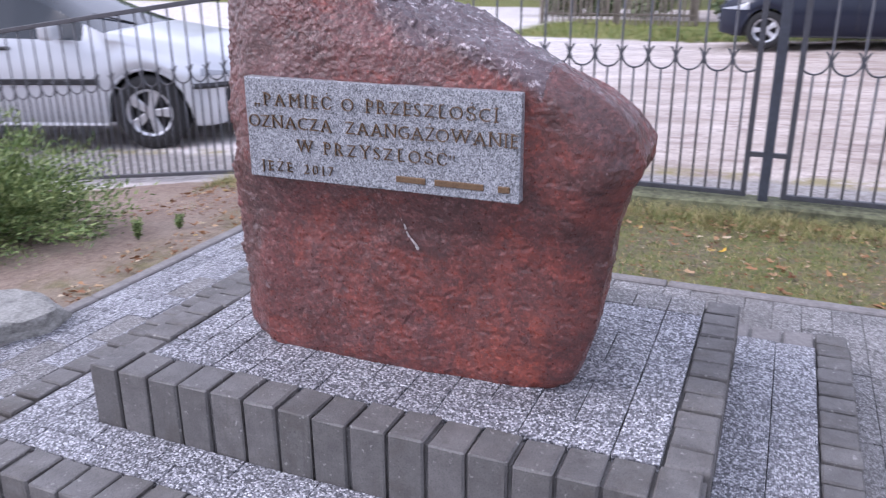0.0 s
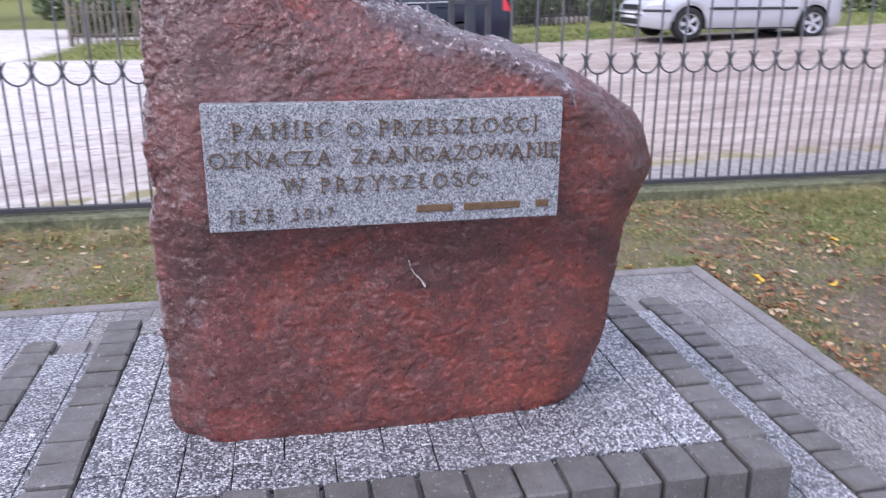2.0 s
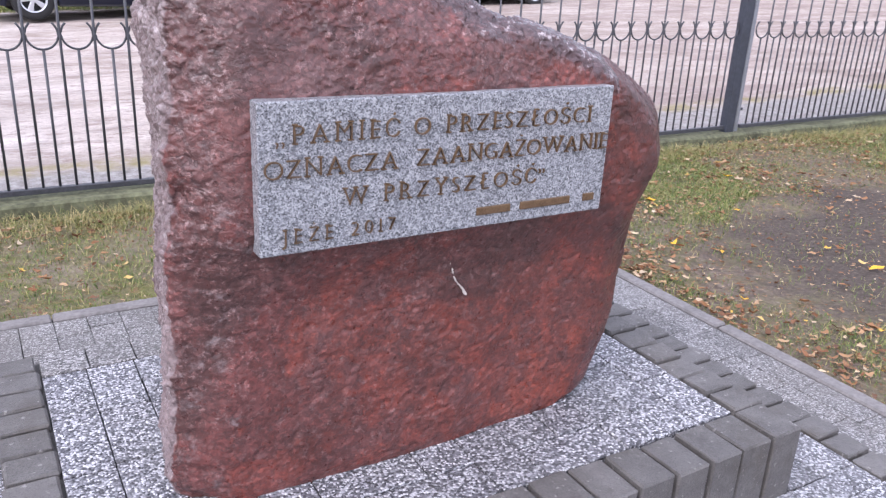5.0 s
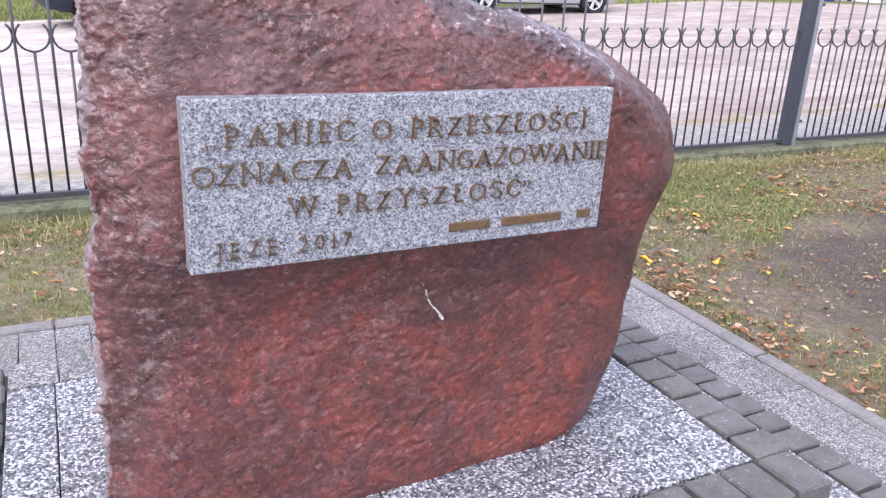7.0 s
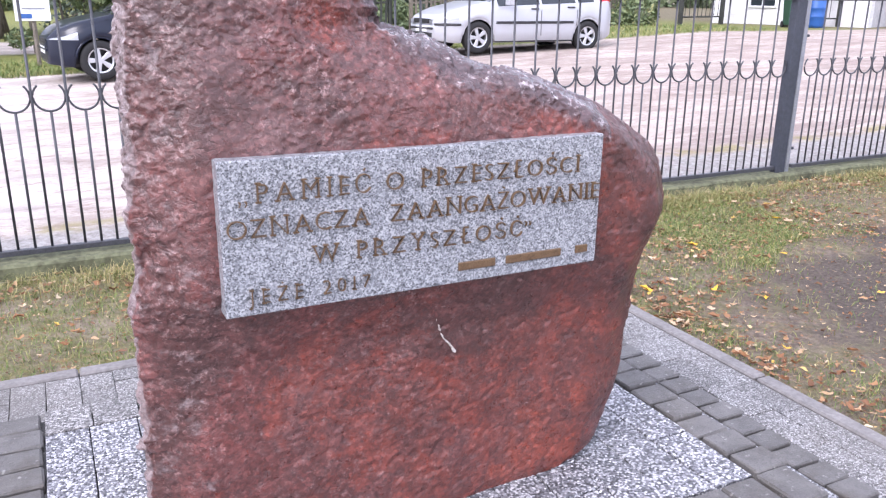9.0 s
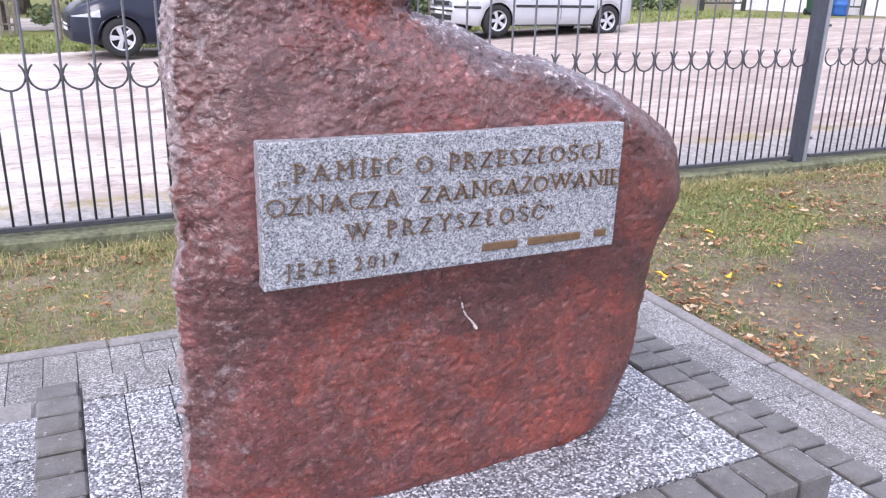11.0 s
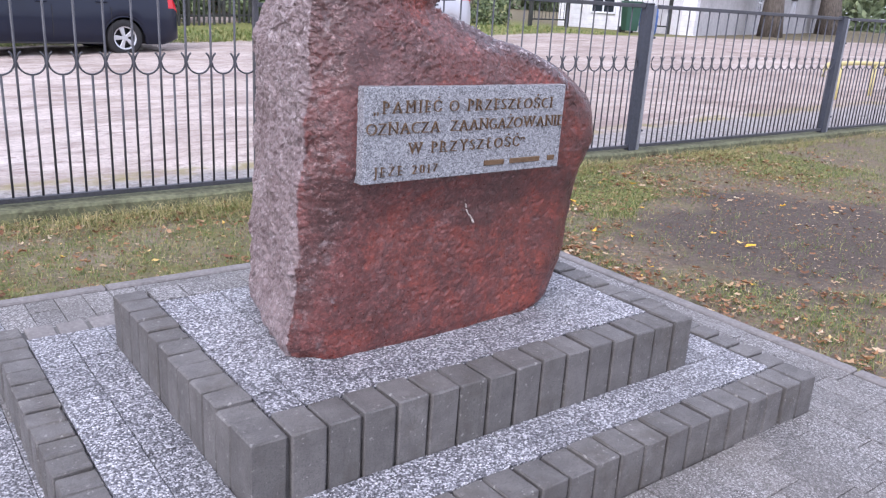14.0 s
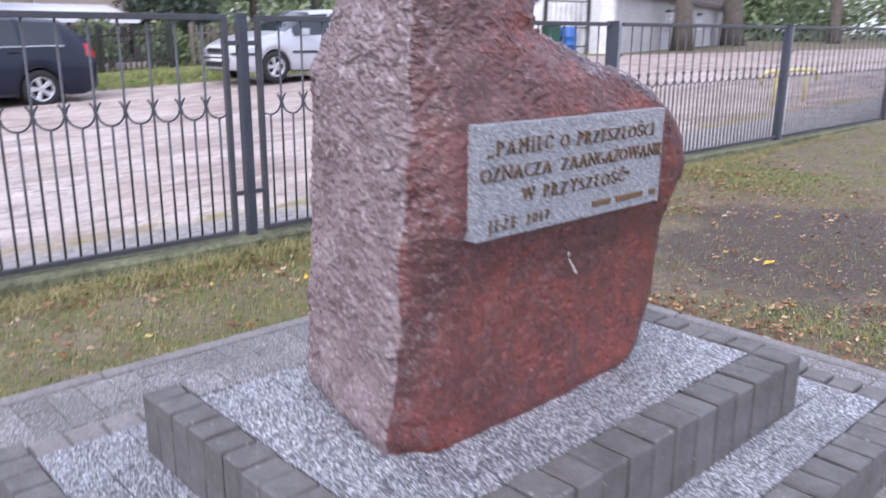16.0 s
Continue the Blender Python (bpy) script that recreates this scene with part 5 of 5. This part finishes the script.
picket_fence(2.6, 8.2, 20.2, 1.1, M_DARKWOOD, "dark timber fence overgrown by the hedge")
picket_fence(9.0, 17.2, 20.6, 1.05, M_WOOD, "old grey picket fence on the grass verge")


def build_sign():
    s = thing("sign_board", "white enamel notice board with a blue strip on a wooden pole", "sign", m=pose(-0.55, 17.0, ground_z(-0.55, 17.0)))
    part("pole", tube([(0.0, 0.05, -0.1), (0, 0.05, 1.44)], 0.04, 8), M_WOOD, s)
    board = part("board", box(0.62, 0.03, 0.44, 0.006, (0, 0, 0.88)), M_SIGN, s)
    part("logo_bar", box(0.22, 0.006, 0.085, 0, (-0.13, -0.018, 0.93)), M_BLUE, board)
    part("text_bar", box(0.4, 0.006, 0.025, 0, (0.02, -0.018, 1.10)), M_ZINC, board)


build_sign()


# ---- plants ----
def leaf_cloud(name, label, centres, count, size, mat, seed, flat=0.6):
    """Many small leaf shapes scattered through soft clumps; ONE mesh."""
    r = np.random.RandomState(seed)
    cx = np.array([c[:3] for c in centres])
    rad = np.array([c[3] for c in centres])
    pick = r.choice(len(cx), count, p=rad**2 / (rad**2).sum())
    d = r.normal(size=(count, 3))
    d /= np.linalg.norm(d, axis=1, keepdims=True)
    d[:, 2] *= 0.8
    p = cx[pick] + d * (rad[pick] * r.uniform(0.45, 1.08, count) ** 0.6)[:, None]
    a = r.normal(size=(count, 3))
    a /= np.linalg.norm(a, axis=1, keepdims=True)
    b = np.cross(a, r.normal(size=(count, 3)))
    b /= np.linalg.norm(b, axis=1, keepdims=True)
    s = size * r.uniform(0.6, 1.4, count)[:, None]
    v = np.stack([p - a * s, p + b * s * 0.45, p + a * s, p - b * s * 0.45], 1).reshape(-1, 3)
    f = np.arange(count * 4).reshape(-1, 4)
    return raw(name, v, f)


def tree(x, y, high, trunk_r, crown, seed, label, mat, bare=0.45, leaves=9000, size=0.11):
    t = thing("tree", label, "tree", "trees behind the yard", pose(x, y, ground_z(x, y) - 0.05))
    r = random.Random(seed)
    pts = [(0.12 * math.sin(k * 0.9 + seed), 0.1 * math.cos(k * 1.3 + seed), high * k / 8) for k in range(8)]
    rad = [trunk_r * (1.25 if k == 0 else 1) * (1 - 0.095 * k) for k in range(8)]
    bm = tube(pts, rad, 12)
    centres = []
    for k in range(16):
        h = high * r.uniform(bare, 0.9)
        a = r.uniform(0, 2 * math.pi)
        out = crown * r.uniform(0.5, 1.0) * (1.15 - 0.5 * h / high)
        tip = Vector((out * math.cos(a), out * math.sin(a), h + out * 0.35))
        mid = Vector((0.5 * tip.x, 0.5 * tip.y, h + 0.1 * out))
        tube([(0, 0, h - 0.2), mid, tip], [trunk_r * 0.3, trunk_r * 0.17, trunk_r * 0.05], 6, bm)
        centres.append((*tip, crown * r.uniform(0.28, 0.45)))
        centres.append((*(mid + Vector((0, 0, 0.3))), crown * r.uniform(0.2, 0.35)))
    centres.append((0, 0, high, crown * 0.4))
    part("trunk", bm, M_BARK, t, smooth=True)
    place("crown", leaf_cloud("crown", "", centres, leaves, size, mat, seed), mat, t)


def hedge(x0, x1, y, deep, high, seed, label, mat=None, leaves=14000, size=0.07):
    h = thing("hedge", label, "hedge", "hedges along the far verge", pose((x0 + x1) / 2, y, ground_z((x0 + x1) / 2, y)))
    r = random.Random(seed)
    centres = []
    half = (x1 - x0) / 2
    for k in range(int((x1 - x0) * 5)):
        rr = r.uniform(0.3, 0.65)
        centres.append((r.uniform(-half, half), r.uniform(-deep / 2, deep / 2), r.uniform(0.15, max(0.3, high * r.uniform(0.8, 1.05) - rr * 0.6)), rr))
    for k in range(int((x1 - x0) * 1.2)):
        x = r.uniform(-half, half)
        part("stem", tube([(x, 0, -0.1), (x + r.uniform(-0.2, 0.2), r.uniform(-0.2, 0.2), high * 0.75)], [0.04, 0.015], 5), M_BARK, h)
    ob = place("foliage", leaf_cloud("foliage", "", centres, leaves, size, mat or M_FOLIAGE, seed), mat or M_FOLIAGE, h)


def conifer(x, y, high, seed):
    """A dark spruce: whorls of drooping boughs round a straight stem."""
    t = thing("conifer", "tall dark green spruce with drooping boughs behind the hedge", "tree", "spruces behind the hedge", pose(x, y, ground_z(x, y) - 0.05))
    r = random.Random(seed)
    bm = tube([(0, 0, 0), (0.04, 0, high * 0.5), (0, 0.03, high)], [0.16, 0.1, 0.02], 8)
    centres = []
    for k in range(26):
        h = high * (0.1 + 0.86 * k / 25)
        for q in range(5):
            a = q * 1.257 + k * 0.7 + r.uniform(-0.3, 0.3)
            out = (0.2 + 1.55 * (1 - h / high)) * r.uniform(0.75, 1.1)
            tip = Vector((out * math.cos(a), out * math.sin(a), h - 0.35 * out))
            tube([(0, 0, h), tip], [0.03, 0.008], 4, bm)
            for f in (0.45, 0.75, 1.0):
                centres.append((tip.x * f, tip.y * f, h - 0.35 * out * f, 0.22 + 0.12 * f))
    part("trunk", bm, M_BARK, t, smooth=True)
    place("crown", leaf_cloud("crown", "", centres, 14000, 0.085, M_SPRUCE, seed), M_SPRUCE, t)


def build_plants():
    hedge(-6.3, -3.4, 22.5, 1.6, 2.2, 1, "dark mixed hedge of shrubs behind the picket fence")
    hedge(-3.2, 3.2, 21.5, 2.2, 3.0, 2, "tall dark green hedge behind the notice board", leaves=20000)
    hedge(3.0, 9.6, 22.0, 1.8, 1.45, 3, "overgrown dark hedge behind the timber fence", leaves=16000)
    for k, (x, y, h) in enumerate(((1.6, 25.0, 8.5), (3.9, 25.8, 9.0), (10.6, 25.6, 8.0), (12.0, 27.5, 9.0))):
        conifer(x, y, h, 50 + k)
    hedge(10.6, 15.6, 21.8, 1.8, 1.5, 4, "loose low shrubs behind the grey picket fence", leaves=14000)
    hedge(14.0, 16.6, 20.0, 1.0, 1.0, 5, "small rounded shrubs beside the yard gate", leaves=6000)
    for k, (x, y, h, c) in enumerate(((-14, 33, 9, 3.2), (-7, 30, 10, 3.4), (-1.5, 29, 9, 3.2), (2.2, 31, 10, 3.4), (12.5, 33, 9, 3.3), (16, 33, 10, 3.6), (18.5, 34, 9, 3.4), (24, 37, 11, 3.8), (-22, 30, 9, 3.6))):
        tree(x, y, h, 0.22, c, 20 + k, "broad leafy tree in late-summer green behind the hedge", M_HAZY_LEAF if k in (4, 5, 6, 7) else M_FOLIAGE, 0.22, 26000, 0.085)
    tree(29.3, 17.9, 12, 0.42, 4.0, 40, "tall tree with a bare thick trunk and yellowing crown", M_AUTUMN, 0.42, 7000, 0.17)
    tree(43.5, 23.2, 13, 0.62, 4.5, 41, "tall tree with a bare thick trunk and yellowing crown", M_AUTUMN, 0.42, 7000, 0.17)
    tree(60.0, 24.0, 12, 0.4, 4.5, 42, "tall tree with a bare thick trunk and yellowing crown", M_AUTUMN, 0.3, 7000, 0.2)
    # far woods that close the view
    r = random.Random(8)
    cs = []
    for k in range(260):
        a = radians(r.uniform(-62, 88))
        d = r.uniform(70, 110)
        cs.append((d * math.sin(a), d * math.cos(a), r.uniform(0.5, 9), r.uniform(3, 5.5)))
    ob = place("far_woods", leaf_cloud("far_woods", "", cs, 150000, 0.34, M_HAZY_LEAF, 9), M_HAZY_LEAF)
    tagged(ob, "distant belt of green woods round the village", "woods", kind="stuff")


build_plants()


def build_juniper():
    """A spreading juniper beside the paving: sprays that fan out and droop."""
    j = thing("juniper_bush", "spreading green juniper bush growing beside the paving", "bush", m=pose(-2.90, 1.30, ground_z(-2.90, 1.30)))
    r = random.Random(5)
    verts, faces = [], []
    for k in range(270):
        a, tilt = r.uniform(0, 2 * math.pi), r.uniform(0.05, 1.15)
        ln = r.uniform(0.55, 0.86) * (0.85 + 0.25 * math.sin(2 * a + 1))
        d = Vector((math.cos(a) * math.cos(tilt), math.sin(a) * math.cos(tilt), math.sin(tilt) * 0.85))
        pts = [d * ln * t + Vector((0, 0, 0.05 - 0.10 * t * t)) for t in (0, 0.35, 0.7, 1.0)]
        if k < 40:
            part("stem", tube(pts, [0.009, 0.006, 0.004, 0.002], 4), M_BARK, j)
        for q in range(130):
            t = r.uniform(0.25, 1.05)
            c = d * ln * t + Vector((0, 0, 0.05 - 0.10 * t * t)) + Vector((r.gauss(0, 1), r.gauss(0, 1), r.gauss(0, 1))) * 0.028
            o = (d + Vector((r.gauss(0, 0.5), r.gauss(0, 0.5), r.gauss(0.25, 0.5)))).normalized()
            s = o.cross(Vector((r.gauss(0, 1), r.gauss(0, 1), r.gauss(0, 1)))).normalized() * 0.0055
            e = c + o * r.uniform(0.02, 0.042)
            i = len(verts)
            verts += [c - s, c + s, e]
            faces.append((i, i + 1, i + 2))
    place("foliage", raw("foliage", verts, faces), M_NEEDLE, j)


def build_rock():
    bm = bmesh.new()
    bmesh.ops.create_icosphere(bm, subdivisions=4, radius=1.0)
    cuts = [Vector(n).normalized() for n in ((0.05, -0.1, 1), (0.95, -0.3, 0.08), (0.45, -0.9, -0.05), (-0.8, -0.5, 0.3), (0.5, 0.85, 0.15), (-0.9, 0.5, 0.1), (0.8, 0.3, 0.5))]
    reach = (0.50, 0.70, 0.72, 0.8, 0.74, 0.82, 0.72)
    for v in bm.verts:
        c = v.co.copy()
        q = c * min([1.0] + [k / max(1e-3, c.dot(n)) for n, k in zip(cuts, reach) if c.dot(n) > k])
        q *= 1 + 0.03 * noise.noise(c * 2.0) + 0.07 * facets(c, 0.5) + 0.04 * facets(c, 0.2)
        v.co = Vector((q.x * 0.23, q.y * 0.18, q.z * 0.13))
    ob = part("fieldstone", bm, M_ROCK, None, m=pose(-1.64, 0.50, Z_PAVE + 0.02, 0, 4, 40))
    tagged(ob, "pale rough fieldstone lying on the paving edge", "stone")


SEEDLINGS = ((-1.93, 1.71, 0.075, 1), (-2.0, 1.50, 0.10, 2))


def build_seedlings():
    """Small upright shoots that come up in the bare soil beside the paving."""
    for x, y, h, seed in SEEDLINGS:
        s = thing("seedling", "small dark green shrub seedling in bare soil", "seedling", "seedlings beside the paving", pose(x, y, ground_z(x, y)))
        r = random.Random(seed)
        verts, faces = [], []
        for k in range(9):
            a, lean = r.uniform(0, 6.28), r.uniform(0.02, 0.4)
            d = Vector((math.cos(a) * lean, math.sin(a) * lean, 1)).normalized() * h * r.uniform(0.6, 1)
            part("stem", tube([Vector((0, 0, -0.01)), d * 0.5, d], [0.003, 0.002, 0.001], 4), M_BARK, s)
            for q in range(60):
                c = d * r.uniform(0.15, 1.0)
                o = Vector((r.gauss(0, 1), r.gauss(0, 1), r.gauss(0.7, 0.6))).normalized() * r.uniform(0.012, 0.028)
                w = o.cross(Vector((r.gauss(0, 1), r.gauss(0, 1), r.gauss(0, 1)))).normalized() * 0.004
                i = len(verts)
                verts += [c - w, c + w, c + o]
                faces.append((i, i + 1, i + 2))
        place("foliage", raw("foliage", verts, faces), M_NEEDLE, s)


build_juniper()
build_seedlings()
build_rock()


def on_lawn(x, y):
    return not (PAVE_L - 0.01 < x < PAVE_R + 0.01 and y < PAVE_B + 0.01) and y < 2.9


def bare_soil(x, y):
    v = ((x - 3.15) / 1.4) ** 2 + ((y - 0.95) / 1.0) ** 2 + 0.9 * noise.noise((x * 1.2, y * 1.2, 7))
    return v < 0.8


def grow(name, label, count, spans, seed, tall, thin=0.45):
    r = random.Random(seed)
    verts, faces = [], []
    while len(faces) < count:
        x0, x1, y0, y1 = r.choice(spans)
        x, y = r.uniform(x0, x1), r.uniform(y0, y1)
        if not (on_lawn(x, y) or y > 14):
            continue
        patch = 0.8 * noise.noise((x * 0.9, y * 0.9, 5)) + 0.7 * noise.noise((x * 3.1, y * 3.1, 9)) + 0.5 * noise.noise((x * 9, y * 9, 2))
        near = max(0.0, min(1.0, (2.3 - y) / 0.6)) * max(0.0, min(1.0, (x - 1.2) / 0.3)) if y < 10 else 0.0
        west = max(0.0, min(1.0, (-1.2 - x) / 0.6)) * max(0.0, min(1.0, (2.7 - y) / 0.5)) if y < 10 else 0.0
        if bare_soil(x, y) and y < 10 and r.random() < 0.84 or patch < (-0.34 if x < 1.3 else 0.06) + 0.3 * near + 1.4 * west - thin * (1.0 if x < 1.3 else 2.2) * r.random() ** 2:
            continue
        z = ground_z(x, y)
        a, h = r.uniform(0, 2 * math.pi), tall * r.uniform(0.4, 1.25) * (0.75 + 0.5 * max(0, patch))
        w = 0.0013 if y < 10 else 0.006
        bend = r.uniform(0.4, 2.6) * h
        dx, dy = math.cos(a), math.sin(a)
        i = len(verts)
        verts += [(x - dy * w, y + dx * w, z - 0.005), (x + dy * w, y - dx * w, z - 0.005),
                  (x + dx * bend * 0.4 + dy * w * 0.7, y + dy * bend * 0.4 - dx * w * 0.7, z + h * 0.65), (x + dx * bend * 0.4 - dy * w * 0.7, y + dy * bend * 0.4 + dx * w * 0.7, z + h * 0.65),
                  (x + dx * bend, y + dy * bend, z + h)]
        faces += [(i, i + 1, i + 2, i + 3), (i + 3, i + 2, i + 4)]
    ob = place(name, raw(name, verts, faces), M_STRAW if name == "tall_grass" else M_GRASS)
    tagged(ob, label, "grass", kind="stuff")


grow("lawn_grass", "short patchy autumn grass of the lawn", 165000, ((-2.6, 5.5, 1.7, 2.92), (1.4, 5.5, -0.6, 2.92), (1.4, 3.2, -0.2, 2.92), (1.4, 9.5, 1.2, 2.92)), 1, 0.026)
grow("tall_grass", "tall straw-coloured grass tufts along the railing base", 26000, ((-2.6, 6.0, 2.62, 2.9), (-2.6, 8.0, 2.74, 2.9)), 4, 0.062)
grow("verge_grass", "rough grass on the far verge", 50000, ((-5, 18, 15.3, 19.2), (-2, 8, 15.2, 18.0)), 2, 0.11)


def leaf_shape(r, s):
    """A curled, toothed leaf round a midrib."""
    n = 9
    fold, curl = r.uniform(0.1, 0.9), r.uniform(-0.3, 0.7)
    rim = []
    for k in range(n):
        a = 2 * math.pi * (k + r.uniform(-0.25, 0.25)) / n
        q = s * (0.6 + 0.5 * abs(math.cos(a)) + (0.16 if k % 2 else -0.16) + r.uniform(-0.12, 0.12))
        x, y = q * math.cos(a), 0.7 * q * math.sin(a)
        rim.append(Vector((x, y * (1 - 0.3 * fold), fold * abs(y) + curl * x * x / s + r.uniform(0, 0.1) * s)))
    return rim


def scatter_leaves():
    r = random.Random(21)
    verts, faces = [], []

    def drop(x, y, s):
        z = (Z_PAVE if not on_lawn(x, y) else ground_z(x, y)) + 0.008 + r.uniform(0, 0.012)
        turn = Matrix.Rotation(r.uniform(0, 6.28), 3, "Z") @ Matrix.Rotation(r.uniform(-0.5, 0.5), 3, "X")
        i = len(verts)
        c = Vector((x, y, z))
        verts.append(c)
        rim = leaf_shape(r, s)
        for v in rim:
            verts.append(c + turn @ v)
        for k in range(len(rim)):
            faces.append((i, i + 1 + k, i + 1 + (k + 1) % len(rim)))

    def drifts(count, x0, x1, y0, y1):
        """Leaves caught in patches rather than spread evenly."""
        got = []
        while len(got) < count:
            x, y = r.uniform(x0, x1), r.uniform(y0, y1)
            g = noise.noise((x * 1.7, y * 1.7, 3)) + 0.8 * noise.noise((x * 5, y * 5, 8))
            if g > r.uniform(-0.55, 0.75) and not (bare_soil(x, y) and r.random() < 0.6):
                got.append((x, y))
        return got

    spots = drifts(1900, -2.6, 6.0, 1.85, 2.9) + drifts(1700, 1.5, 5.0, -0.6, 2.9) + drifts(380, 1.5, 2.3, 0.2, 2.2)
    spots += [(1.5 + abs(r.gauss(0, 0.13)), r.uniform(-0.2, 1.9)) for _ in range(240)] + [(-1.62 - abs(r.gauss(0, 0.14)), r.uniform(0.4, 2.0)) for _ in range(150)]
    spots += [(r.uniform(-2.4, 0.6), r.gauss(2.55, 0.16)) for _ in range(150)]
    spots += [(r.gauss(0.95, 0.25), r.gauss(2.02, 0.07)) for _ in range(35)] + [(r.uniform(-2.4, 4.0), r.gauss(2.72, 0.1)) for _ in range(330)] + [(r.gauss(-1.75, 0.3), r.gauss(2.5, 0.2)) for _ in range(160)] + [(r.gauss(4.3, 0.5), r.gauss(2.3, 0.25)) for _ in range(60)]
    bits = [(r.uniform(1.5, 5.0), r.uniform(-0.6, 2.9)) for _ in range(6500)] + [(r.uniform(-2.6, 5.0), r.uniform(1.85, 2.9)) for _ in range(3000)]
    for x, y in bits:
        if on_lawn(x, y) and not (bare_soil(x, y) and r.random() < 0.3):
            drop(x, y, r.uniform(0.004, 0.010))
    for x, y in spots:
        if on_lawn(x, y) and (y < 1.9 or r.random() < 0.75) or r.random() < 0.05:
            drop(x, y, r.choice((0.3, 0.4, 0.5, 0.65, 0.8, 1.0)) * r.uniform(0.015, 0.025))
    ob = place("fallen_leaves", raw("fallen_leaves", verts, faces), M_LEAVES)
    tagged(ob, "curled brown and tan fallen leaves scattered on the grass", "leaves", kind="stuff")
    for x, y, s in ((1.66, 1.64, 0.034), (2.55, 0.95, 0.036), (1.9, 1.5, 0.028), (2.05, 1.35, 0.026), (3.1, 2.25, 0.03), (1.95, 0.55, 0.03), (1.72, 0.95, 0.026), (2.6, 1.75, 0.026), (3.6, 1.4, 0.03), (4.4, 1.9, 0.03), (0.6, 2.3, 0.025), (2.3, 2.05, 0.027), (3.0, 0.4, 0.03)):
        rim = leaf_shape(r, s * 0.85)
        me = raw("yellow_leaf", [(0, 0, 0)] + rim, [(0, 1 + k, 1 + (k + 1) % 9) for k in range(9)])
        ob = place("yellow_leaf", me, M_YELLOW, None, pose(x, y, ground_z(x, y) + 0.016, r.uniform(-15, 15), r.uniform(-15, 15), r.uniform(0, 360)))
        tagged(ob, "bright yellow fallen leaf lying on the lawn", "leaf", "yellow fallen leaves")


scatter_leaves()

build_paving()
build_plinth()
